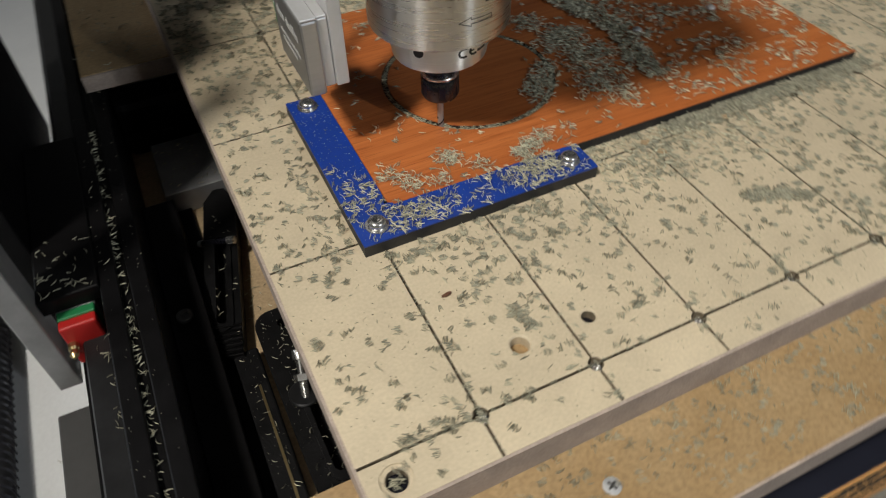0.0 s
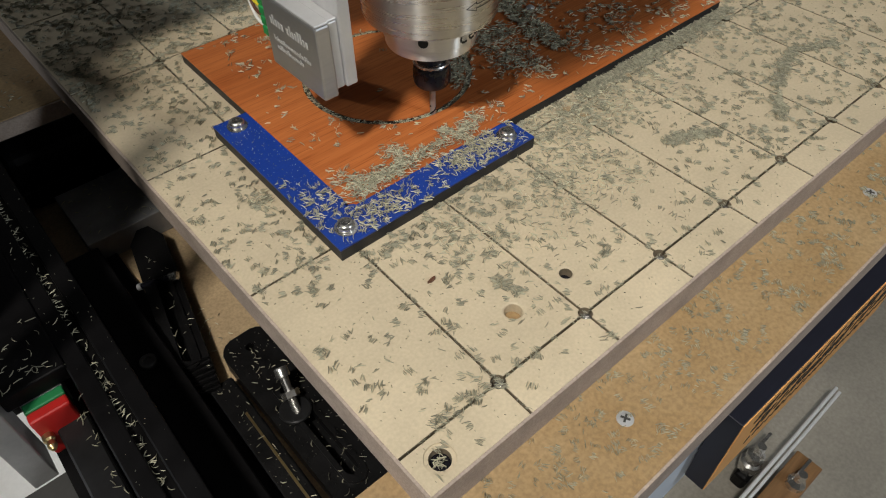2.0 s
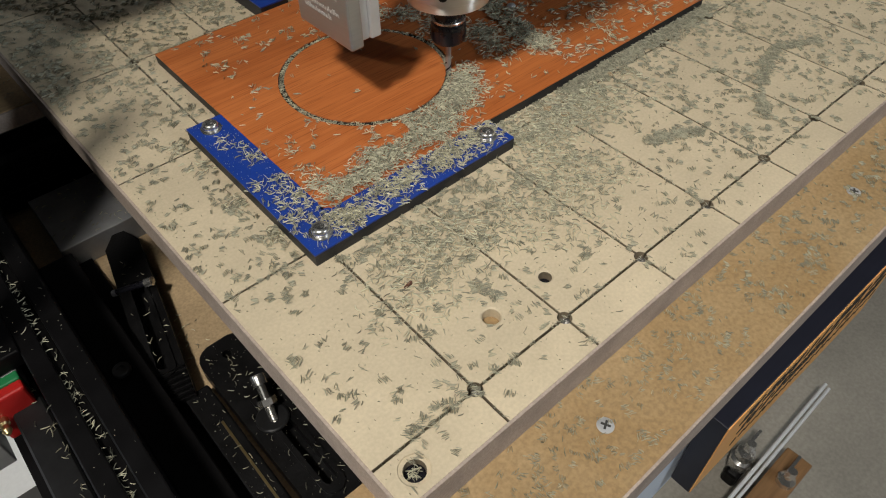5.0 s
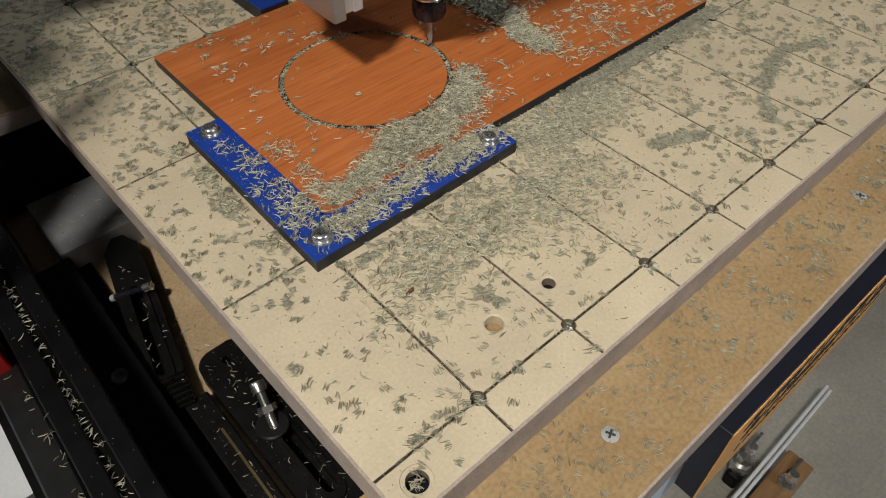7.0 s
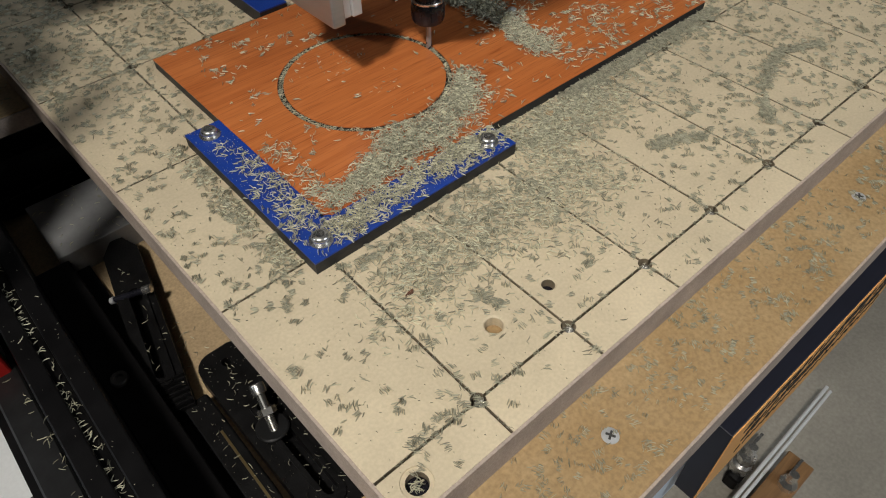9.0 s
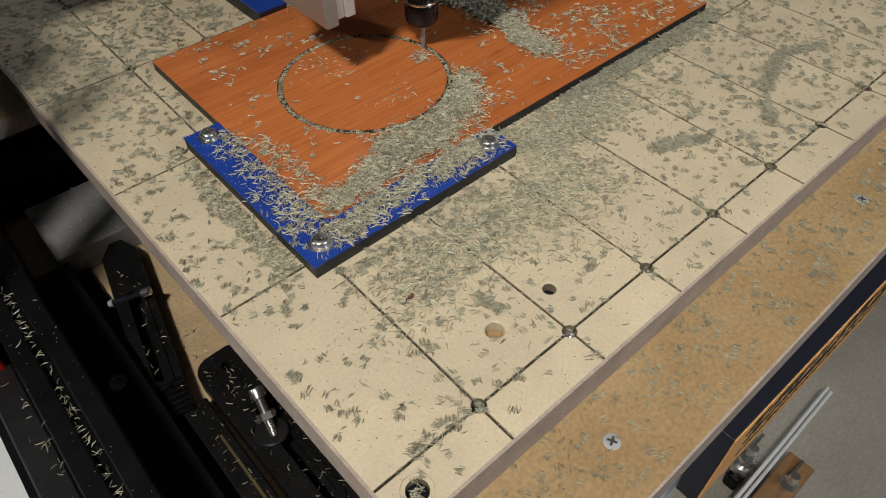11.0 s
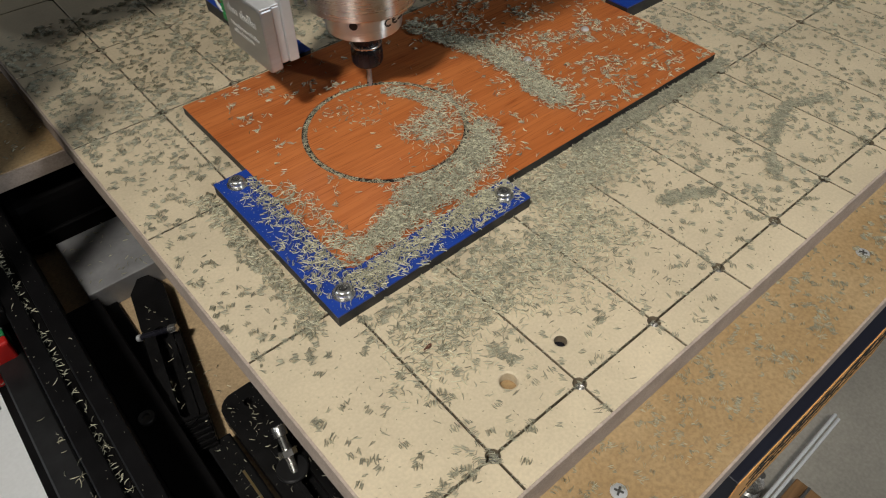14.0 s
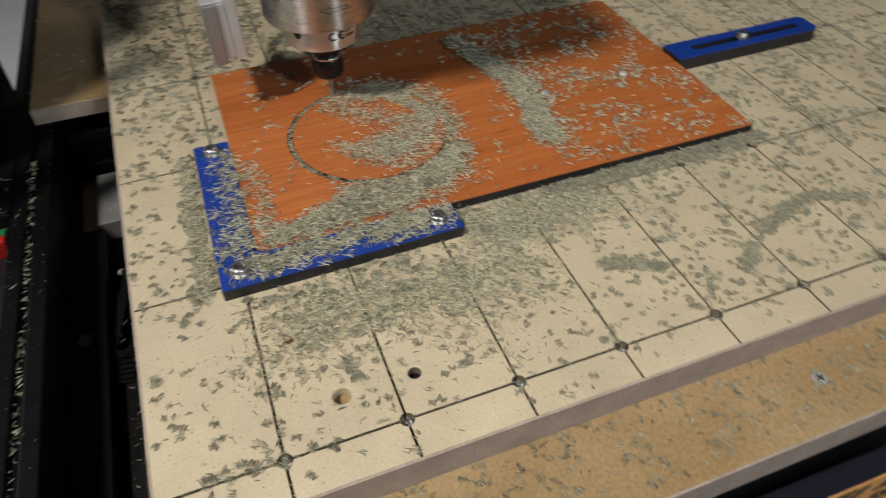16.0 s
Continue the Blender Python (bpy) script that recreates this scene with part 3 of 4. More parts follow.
def clamp_stud():
    th = thing("clamp_bolt", "zinc bolt in the clamp slot with nut and black washer", "bolt", (-0.0502, 0.0850, -0.0783))
    b = bmesh.new()
    lathe(b, [(0.0035, 0), (0.0082, 0), (0.0082, 0.0012), (0.0074, 0.0018), (0.0035, 0.0018)], 28)
    washer = part("washer", b, RAIL_STEEL, th, "dark steel washer", 35)
    b = bmesh.new()
    prof = [(0.0028, 0.0)]
    for k in range(16):
        prof += [(0.0029, 0.0010 * k + 0.0004), (0.0025, 0.0010 * k + 0.0009)]
    lathe(b, prof + [(0.0028, 0.030)], 16)
    part("thread", b, STEEL, th)
    b = bmesh.new()
    lathe(b, [(0.0056, 0.0120), (0.0056, 0.0165)], 6)
    part("nut", b, STEEL, th)
    b = bmesh.new()
    lathe(b, [(0.0034, 0.0260), (0.0043, 0.0265), (0.0043, 0.0325), (0.0038, 0.0335), (0.0026, 0.0335), (0.0026, 0.0310)], 24)
    part("head", b, STEEL, th, smooth=35)
    at = (-0.0522, 0.0845, -0.0784)
    th.matrix_basis = Matrix.Translation(at) @ Vector((0.17, 0.78, 0.60)).to_track_quat("Z", "Y").to_matrix().to_4x4() @ Matrix.Diagonal((0.84, 0.84, 0.74, 1))
    washer.matrix_basis = th.matrix_basis.inverted() @ pose(-0.0522, 0.0870, -0.0786)


clamp_stud()
pin = thing("clamp_pin", "small zinc pin through the iron clamp", "pin")
pin.matrix_basis = Matrix.Translation((-0.0680, 0.2112, -0.0770)) @ Vector((0.79, -0.54, 0.30)).to_track_quat("Z", "Y").to_matrix().to_4x4()
b = bmesh.new()
lathe(b, [(0.0001, -0.0128), (0.0018, -0.0126), (0.0018, 0.0080)], 16)
part("shaft", b, BLACK_OXIDE, pin, smooth=35)
b = bmesh.new()
lathe(b, [(0.0001, -0.0137), (0.0020, -0.0135), (0.0022, -0.0110), (0.0018, -0.0108)], 16)
part("tip", b, ZINC, pin, smooth=35)
b = bmesh.new()
lathe(b, [(0.0018, 0.0076), (0.0026, 0.0078), (0.0026, 0.0122), (0.0020, 0.0128), (0.0001, 0.0128)], 18)
part("head", b, STEEL, pin, smooth=35)

# ---- what stands on the floor in front ----
dolly = thing("wooden_dolly", "brown wooden dolly with chrome caster bolts on the floor", "dolly", (0.0, 0.0, FLOOR_Z))
part("board", boxes((0.470, 0.628, -0.120, -0.078, 0.050, 0.072), bev=0.002), OAK, dolly)
for cx_, cy_ in ((0.566, -0.040), (0.572, -0.104)):
    b = bmesh.new()
    lathe(b, [(0.014, 0.030), (0.017, 0.040), (0.017, 0.058), (0.012, 0.062), (0.014, 0.066), (0.014, 0.082), (0.008, 0.090), (0.007, 0.108)], 8, cx_, cy_)
    part("caster_bolt", b, STEEL, dolly, "chrome caster fitting", 30)
    part("caster_tyre", boxes((cx_ - 0.022, cx_ + 0.006, cy_ - 0.014, cy_ + 0.010, 0.0, 0.035), bev=0.006), ANODISED, dolly, "black tyre")
    part("lock_pin", boxes((cx_, cx_ + 0.050, cy_ + 0.002, cy_ + 0.007, 0.075, 0.081), bev=0.001), STEEL, dolly)
rod = thing("chrome_rod", "polished chrome bar beside the dolly", "rod")
b = bmesh.new()
tube(b, [(0.40, -0.064, -0.78), (0.60, -0.063, -0.78), (0.780, -0.061, -0.78)], 0.0030, 10)
part("bar", b, CHROME, rod, smooth=60)
b = bmesh.new()
tube(b, [(0.40, -0.072, -0.782), (0.60, -0.071, -0.782), (0.778, -0.069, -0.782)], 0.0026, 10)
part("second_bar", b, CHROME, rod, smooth=60)

# ---- the router spindle: origin at the cutting point on the board plane ----
spindle = thing("router_spindle", "brushed steel router spindle with a black collet nut and end mill", "spindle")
b = bmesh.new()
lathe(b, [(0.0240, 0.0645), (0.0300, 0.0647), (0.0320, 0.0652), (0.0325, 0.0667), (0.0325, 0.1260), (0.0320, 0.1265), (0.0320, 0.1275), (0.0325, 0.1280), (0.0325, 0.270)], 96)
part("body", b, SPINDLE, spindle, smooth=30)
b = bmesh.new()
lathe(b, [(0.0082, 0.0482), (0.0212, 0.0482), (0.0222, 0.0488), (0.0226, 0.0500), (0.0226, 0.0536), (0.0230, 0.0538), (0.0234, 0.0542), (0.0234, 0.0641), (0.0230, 0.0645)], 80)
part("nose_ring", b, NOSE, spindle, "bright machined nose ring", 30)
b = bmesh.new()
lathe(b, [(0.0078, 0.0350), (0.0078, 0.0410), (0.0074, 0.0412), (0.0074, 0.0420), (0.0082, 0.0422), (0.0082, 0.0482)], 40)
part("shaft", b, BLACK_OXIDE, spindle, "dark ground shaft", 30)
b = bmesh.new()
lathe(b, [(0.0030, 0.0218), (0.0066, 0.0218), (0.0086, 0.0230), (0.0095, 0.0248), (0.0095, 0.0340), (0.0090, 0.0352), (0.0084, 0.0358)], 40)
nut = part("collet_nut", b, BLACK_OXIDE, spindle, "black collet nut", 30)
for k in range(6):
    part("wrench_flat", boxes((0.0092, 0.00965, -0.0017, 0.0017, 0.0255, 0.0318), bev=0.0002), BLACK_OXIDE, nut, at=pose(0, 0, 0, 0, 0, 60 * k + 12))
b = bmesh.new()
lathe(b, [(0.0086, 0.0352), (0.0095, 0.0355), (0.0096, 0.0363), (0.0093, 0.0367), (0.0078, 0.0370)], 40)
part("chrome_ring", b, STEEL, nut, "bright chamfered ring", 30)
b = bmesh.new()
lathe(b, [(0.0006, -0.001), (0.0016, -0.0005), (0.0016, 0.0260)], 20)
part("end_mill", b, ALU_DULL, spindle, "steel end mill", 40)
b = bmesh.new()
for s_ in (0, 1):
    tube(b, [(0.00115 * math.cos(a + math.pi * s_), 0.00115 * math.sin(a + math.pi * s_), -0.0008 + 0.0011 * k) for k, a in enumerate(np.linspace(0, 6.5, 10))], 0.0007, 6)
part("flute", b, BLACK_OXIDE, spindle)


# unseen block and plate, added for the shadow they throw on the panel
part("mount_block", boxes((-0.055, 0.058, -0.074, 0.060, 0.195, 0.235), bev=0.003), ANODISED, spindle, "unseen black block added above the spindle to shade the panel")
part("back_plate", boxes((-0.060, 0.060, 0.060, 0.110, 0.130, 0.300), bev=0.002), ANODISED, spindle, "unseen black plate added behind the spindle to shade the panel")


def bent(name, rects, radius, mid, mat, label=""):
    """Thin marks on the round spindle: rects are (u0, u1, z0, z1, shear) in metres round the body from the angle mid."""
    b = bmesh.new()
    for u0, u1, z0, z1, sh in rects:
        n = 5
        rows = []
        for k in range(n + 1):
            f = k / n
            a = radians(mid) + (u0 + (u1 - u0) * f) / radius
            for_r = []
            for zz, rr in ((z0 + sh * f, radius - 0.0002), (z1 + sh * f, radius - 0.0002), (z1 + sh * f, radius + 0.0001), (z0 + sh * f, radius + 0.0001)):
                for_r.append(b.verts.new((rr * math.cos(a), rr * math.sin(a), zz)))
            rows.append(for_r)
        for p, q in zip(rows, rows[1:]):
            for k in range(4):
                b.faces.new((p[k], p[(k + 1) % 4], q[(k + 1) % 4], q[k]))
        b.faces.new(rows[0]), b.faces.new(rows[-1])
    return part(name, b, mat, spindle, label, at=pose(0, 0, 0.0135))


ARROW = [(-0.004, 0.009, 0.0660, 0.0664), (-0.004, 0.009, 0.0695, 0.0699), (0.009, 0.0094, 0.0660, 0.0699), (-0.0044, -0.004, 0.0640, 0.0663), (-0.0044, -0.004, 0.0696, 0.0718)]
SHAPE = [(0.0018 + u0 * 0.78, 0.0018 + u1 * 0.78, 0.0642 + (z0 - 0.0679) * 0.55, 0.0642 + (z1 - 0.0679) * 0.55 + 0.0001, 0.0) for u0, u1, z0, z1 in ARROW]
SHAPE += [(-0.0070, -0.0014, 0.0641, 0.0644, -0.0020), (-0.0070, -0.0014, 0.0641, 0.0644, 0.0020)]
bent("arrow_mark", SHAPE, 0.0325, -88, PRINT_HOLE_DARK, "engraved arrow outline")
bent("text_bar", [(0.003, 0.012, 0.0712, 0.0718, 0), (0.004, 0.011, 0.0732, 0.0738, 0), (0.002, 0.012, 0.0755, 0.0762, 0), (0.004, 0.012, 0.0778, 0.0785, 0)], 0.0325, -84, PRINT_HOLE_DARK)
arc = lambda c: [(c + 0.0024 * math.cos(a) - 0.0005, c + 0.0024 * math.cos(a) + 0.0005, 0.0443 + 0.0020 * math.sin(a) - 0.0005, 0.0443 + 0.0020 * math.sin(a) + 0.0005, 0) for a in np.linspace(1.2, 5.1, 9)]
bent("conformity_mark", arc(0.0) + arc(0.0056) + [(0.0034, 0.0056, 0.0440, 0.0447, 0)], 0.02345, -87, PRINT_HOLE_DARK, "dark printed mark")
bent("text_bar", [(0.0078, 0.0135, 0.0425, 0.0436, 0), (0.0078, 0.0125, 0.0450, 0.0458, 0.0015)], 0.02345, -87, PRINT_HOLE_DARK)
# flat dark disc in place of a shaded pin hole
b = bmesh.new()
lathe(b, [(0.0001, 0.0004), (0.0024, 0.0004), (0.0024, -0.0006)], 20)
part("pin_hole", b, PRINT_HOLE_DARK, spindle, at=pose(0.0234 * math.cos(radians(-138)), 0.0234 * math.sin(radians(-138)), 0.0590, 0, 90, -138))

# ---- the laser dock beside the spindle ----
dock = thing("laser_dock", "brushed aluminium laser docking module on a tall plate", "module")
part("housing", boxes((-0.0650, -0.0572, -0.0030, 0.0425, 0.0440, 0.0800), bev=0.0011), ALU, dock)
part("rear_block", boxes((-0.0572, -0.0522, -0.0010, 0.0425, 0.0462, 0.0795), bev=0.0008), ALU_CAST, dock)
part("mounting_plate", boxes((-0.0522, -0.0462, -0.0025, 0.0440, 0.0463, 0.2400), bev=0.0006), ALU_CAST, dock, "tall satin aluminium mounting plate")
part("cap", boxes((-0.0648, -0.0574, -0.0028, 0.0420, 0.0799, 0.0812), (-0.0572, -0.0524, -0.0010, 0.0420, 0.0794, 0.0806), bev=0.0005), ALU_CAST, dock)
for y0, y1, z0, z1 in ((0.0050, 0.0225, 0.0672, 0.0722), (0.0255, 0.0365, 0.0672, 0.0722), (0.0050, 0.0155, 0.0592, 0.0618), (0.0170, 0.0350, 0.0592, 0.0618), (0.0120, 0.0340, 0.0552, 0.0578)):
    rngb = random.Random(int(y0 * 1e5))
    y = y0
    while y < y1:
        w = rngb.uniform(0.0010, 0.0016) * (1.2 if z1 - z0 > 0.003 else 0.6)
        part("text_bar", boxes((-0.06512, -0.06498, y, y + w, z0, z1 - rngb.choice((0.0, 0.35, 0.38, 0.4)) * (z1 - z0))), PRINT_PALE, dock)
        y += w + (0.0009 if z1 - z0 > 0.003 else 0.0006)
for k in range(5):
    part("terminal", boxes((-0.0640, -0.0590, 0.0425, 0.0490, 0.0560 + 0.0052 * k, 0.0606 + 0.0052 * k), bev=0.0006), GREEN_TERM, dock, "green screw terminal")
for mat, nm, z in ((WIRE_YELLOW, "yellow wire", 0.068), (WIRE_BROWN, "brown wire", 0.074), (WIRE_WHITE, "white wire", 0.0585), (WIRE_BROWN, "brown wire", 0.0635)):
    b = bmesh.new()
    tube(b, [(-0.0615, 0.048, z), (-0.0610, 0.060, z + 0.001), (-0.0590, 0.070, z + 0.012), (-0.0580, 0.073, 0.098), (-0.0580, 0.074, 0.13)], 0.0008, 8)
    part("wire", b, mat, dock, nm, 60)
b = bmesh.new()
tube(b, [(-0.0580, 0.0735, 0.090), (-0.0580, 0.074, 0.12), (-0.0570, 0.078, 0.22)], 0.0032, 12)
part("cable", b, GREY_CABLE, dock, "grey sheathed cable", 60)

# ---- the gantry that carries both, riding along y ----
gantry = thing("gantry", "black and aluminium gantry riding on the side rails", "gantry")
part("beam", boxes((-0.19, 0.95, 0.125, 0.250, 0.160, 0.290), bev=0.002), ANODISED, gantry)
part("side_plate", boxes((-0.1680, -0.1565, -0.0020, 0.0185, -0.0905, 0.260), bev=0.0008), ALU_DULL, gantry, "thick grey aluminium side plate")
part("side_column", boxes((-0.1700, -0.1565, 0.0450, 0.250, -0.0905, 0.260), bev=0.0008), ANODISED, gantry, "black side column")
part("shoe", boxes((-0.1564, -0.1270, 0.0074, 0.140, -0.0440, -0.0340), bev=0.001), ANODISED, gantry, "black shoe plate over the carriage")
carriage = part("carriage", boxes((-0.1515, -0.1325, 0.0060, 0.060, -0.0740, -0.0440), bev=0.0015), ALU_DULL, gantry)
part("end_cap", boxes((-0.1510, -0.1330, -0.0050, 0.0015, -0.0720, -0.0436), bev=0.0012), RED, carriage, "red end cap")
part("seal", boxes((-0.1510, -0.1330, 0.0016, 0.0072, -0.0720, -0.0434), bev=0.0008), GREEN, carriage, "green seal")
b = bmesh.new()
lathe(b, [(0.0026, 0.0), (0.0026, 0.003), (0.0018, 0.004), (0.0022, 0.007), (0.0010, 0.009)], 12)
part("grease_nipple", b, BRASS, carriage, "brass grease nipple", 35, pose(-0.1485, -0.0050, -0.0560, 90))
b = bmesh.new()
tube(b, [(-0.216, -0.25, -0.130), (-0.217, 0.1, -0.130), (-0.215, 0.5, -0.130)], 0.0085, 16)
sleeve = part("cable_sleeve", b, SLEEVE, None, "black braided cable sleeve on the table", 60)
tagged(sleeve, category="cable")
for k in range(90):
    y_ = -0.20 + 0.0055 * k
    b = bmesh.new()
    tube(b, [(-0.216 + 0.0087 * math.cos(a), y_ + 0.004 * (a - 0.4), -0.130 + 0.0087 * math.sin(a)) for a in np.linspace(-0.2, 2.2, 4)], 0.0006, 4)
    part("braid_strand", b, BLACK_OXIDE, sleeve)

# the lamp's housing, and an added one over the front fill, hung from the ceiling
for nm, at, dx, dy, up in (("ceiling_lamp", LAMP_AT, 0.11, 0.11, 0.085), ("tube_lamp", FILL_AT, 0.08, 0.33, 0.33)):
    th = thing(nm, "white hanging housing above a light, out of view", "lamp")
    part("housing", boxes((at.x - dx, at.x + dx, at.y - dy, at.y + dy, at.z + up, at.z + up + 0.04), bev=0.005), WHITE, th)
    part("hanger", boxes((at.x - 0.004, at.x + 0.004, at.y - 0.004, at.y + 0.004, at.z + up + 0.04, CEIL_Z - 0.001)), WHITE, th)

# ---- chips ----
RNG = random.Random(11)


def chip_verts(rng, x, y, z, length, tilt=0.25, turn=None, curl=0.45):
    """One curved sliver, triangular in section, with pointed ends."""
    a = rng.uniform(0, 2 * math.pi) if turn is None else turn
    L, w, c = length * rng.uniform(0.6, 1.3) / 2, rng.uniform(0.00013, 0.00022) * min(1.0, length / 0.0028), rng.uniform(-curl, curl)
    tz = rng.uniform(-tilt, tilt)
    ca, sa = math.cos(a), math.sin(a)
    out = []
    for f, wf in ((-1.0, 0.70), (-0.35, 1.0), (0.35, 1.0), (1.0, 0.60)):
        u, v = L * f, c * L * (f * f - 0.5)
        zz = z + 0.0003 + abs(tz) * L + tz * u
        for dv, dz in ((-w * wf, 0.0), (w * wf, 0.0001), (0.0, 0.00050 * wf)):
            out.append((x + ca * u - sa * (v + dv), y + sa * u + ca * (v + dv), zz + dz))
    return out


CHIP_FACES = [(0, 1, 2), (9, 11, 10)] + [(3 * s + i, 3 * s + (i + 1) % 3, 3 * s + 3 + (i + 1) % 3, 3 * s + 3 + i) for s in range(3) for i in range(3)]


def chips(name, spots, label, rng, origin=(0, 0, 0), length=0.0036, tilt=0.35, mat=CHIP, tuft=1):
    """spots: (x, y, z) resting points. One loose layer of slivers."""
    vs, fs = [], []
    for x, y, z in spots:
        turn = rng.uniform(0, 6.28)
        count = 1 if tuft < 2 else rng.choice((1, 1, 2, 3, 4, 5)) if tuft == 2 else rng.choice((1, 2, 3, 4, 5, 6, 7))
        for k in range(count):
            n = len(vs)
            px, py = x, y
            if tuft == 2 and k:
                px, py = x + rng.gauss(0, 0.0009), y + rng.gauss(0, 0.0009)
            elif tuft == 3:
                # side by side, like a small sheaf
                side, along = (k - count / 2) * 0.00062 + rng.gauss(0, 0.0001), rng.gauss(0, 0.0005)
                px, py = x - math.sin(turn) * side + math.cos(turn) * along, y + math.cos(turn) * side + math.sin(turn) * along
            vs += [(a - origin[0], b_ - origin[1], c - origin[2]) for a, b_, c in chip_verts(rng, px, py, z + (0.0002 if tuft == 2 else 0.00005) * k, length, tilt,
                                                                                         turn + rng.gauss(0, 0.33 if tuft == 2 else 0.22) if tuft > 1 else None, 0.45 if tuft < 3 else 0.18)]
            fs += [tuple(i + n for i in f) for f in CHIP_FACES]
    me = bpy.data.meshes.new(name)
    me.from_pydata(vs, [], fs)
    me.materials.append(mat)
    ob = new(name, me)
    ob.location = origin
    return tagged(ob, label, "chips", kind="stuff")


def seg_dist(p, a, b_):
    ax, ay = a
    bx, by = b_
    t = max(0, min(1, ((p[0] - ax) * (bx - ax) + (p[1] - ay) * (by - ay)) / ((bx - ax) ** 2 + (by - ay) ** 2)))
    return math.hypot(p[0] - ax - t * (bx - ax), p[1] - ay - t * (by - ay))


def on_board(x, y):
    if x < BX0 + 0.0015 - LEAN * y:
        return False
    if -0.0105 < x < 0.113 and 0.0895 < y < 0.2095 and (x < 0.0105 or y < 0.1105):
        return False
    if 0.0095 < x < 0.3075 and 0.1095 < y < 0.2895:
        return False
    if 0.306 < x < 0.425 and 0.185 < y < 0.206 or 0.083 < x < 0.104 and 0.288 < y < 0.407:
        return False
    return all(math.hypot(x - hx, y - hy) > hr + 0.001 for hx, hy, hr in EXTRA_HOLES[:2])


def board_density(x, y):
    d = (0.25 if y < 0.06 else 0.32) if x < 0.19 else 0.50
    clump = noise.noise((x * 55, y * 55, 3.0)) + 0.6 * noise.noise((x * 150, y * 150, 7.0))
    if x < 0.0 and y < 0.085:
        d = 0.13
    if y < 0.0:
        d = min(d, 0.10)
    if x < 0.04 and 0 < y < 0.05:
        d = 0.22
    if x > 0.33:
        d = 0.55 if y > 0.09 else 0.38
    if -0.03 < x < -0.008 and 0.08 < y < 0.32:
        d = 0.55
    if y > 0.2 and x < 0.02:
        d = 0.45
    if y > 0.29:
        d = 0.85
    front = 0.11 - y if x > 0.113 else 0.09 - y
    if x > -0.01 and 0 < front < 0.045 and x < 0.31:
        d = max(d, 0.95 - front * 14)
    d *= max(0.12, min(1.9, 0.75 + 1.5 * clump))
    for a, b_ in STREAKS:
        if seg_dist((x, y), a, b_) < 0.0030:
            d = 1.6
    return d


STREAKS = [((0.256, 0.036), (0.276, 0.044)), ((0.276, 0.044), (0.297, 0.050)), ((0.297, 0.050), (0.325, 0.0375)), ((0.246, 0.031), (0.231, 0.017)),
           ((0.195, 0.034), (0.180, 0.042)), ((0.180, 0.042), (0.166, 0.046)), ((-0.030, 0.002), (-0.006, 0.001)), ((0.034, 0.036), (0.036, 0.024))]


def scatter(x0, x1, y0, y1, n, density, top):
    out = []
    for _ in range(n):
        x, y = RNG.uniform(x0, x1), RNG.uniform(y0, y1)
        if RNG.random() < density(x, y) / 1.7:
            out.append((x, y, top(x, y)))
    return out


pts = scatter(-0.057, 0.50, -0.016, 0.46, 52000, lambda x, y: board_density(x, y) if on_board(x, y) else 0, lambda x, y: RNG.choice((0, 0, 0.0004)))
chips("board_chips", pts, "grey-green plastic slivers strewn over the spoilboard", RNG, length=0.0028, tilt=0.12, mat=CHIP_DARK, tuft=3)
crumbs = scatter(-0.055, 0.45, -0.016, 0.36, 60000, lambda x, y: (0.10 + 0.5 * board_density(x, y)) if on_board(x, y) else 0, lambda x, y: -0.0001)
chips("board_crumbs", crumbs, "fine grey-green crumbs and dust on the spoilboard", RNG, length=0.0008, mat=CHIP_DARK, tilt=0.1)
# a low bank of chips along the panel's front edge
pts = [(RNG.uniform(0.165, 0.312), 0.1085 - abs(RNG.gauss(0, 0.0042)), 0) for _ in range(2600)]
chips("edge_chips", [(x, y, max(0, 0.0024 * RNG.random() * (1 - (0.1095 - y) / 0.009))) for x, y, z in pts], "bank of grey-green slivers against the panel edge", RNG, tilt=0.5, length=0.0030, mat=CHIP_DARK)
# swept streaks of darker chips
pts = []
for a, b_ in STREAKS[:6]:
    for _ in range(int(math.dist(a, b_) * 9000)):
        f = RNG.random()
        pts.append((a[0] + (b_[0] - a[0]) * f + RNG.gauss(0, 0.0020), a[1] + (b_[1] - a[1]) * f + RNG.gauss(0, 0.0020), 0.0005 * RNG.random()))
chips("streak_chips", pts, "streaks of grey-green slivers on the spoilboard", RNG, length=0.0030, mat=CHIP_DARK)
# fine pale drift in front of the panel, next to the stop
drift = scatter(0.112, 0.215, 0.055, 0.1095, 3600, lambda x, y: max(0, 1.2 - (0.1095 - y) * 26) * max(0.15, 0.8 + noise.noise((x * 70, y * 70, 4.0))), lambda x, y: RNG.choice((0, 0.0003)))
chips("drift_chips", drift, "fine pale slivers drifted against the panel front", RNG, length=0.0030)
# chips lying in the grooves
pts = []
for k in range(11):
    pts += [(0.05 * k + RNG.gauss(0, 0.0003), RNG.uniform(-0.016, 0.40), -0.0005) for _ in range(190)]
for k in range(5):
    pts += [(RNG.uniform(-0.047, 0.5), 0.1 * k + RNG.gauss(0, 0.0003), -0.0005) for _ in range(260)]
pts = [p for p in pts if on_board(p[0], p[1])]
chips("groove_chips", pts, "slivers caught in the carved grooves", RNG, length=0.0020, tilt=0.1, mat=CHIP_DARK)
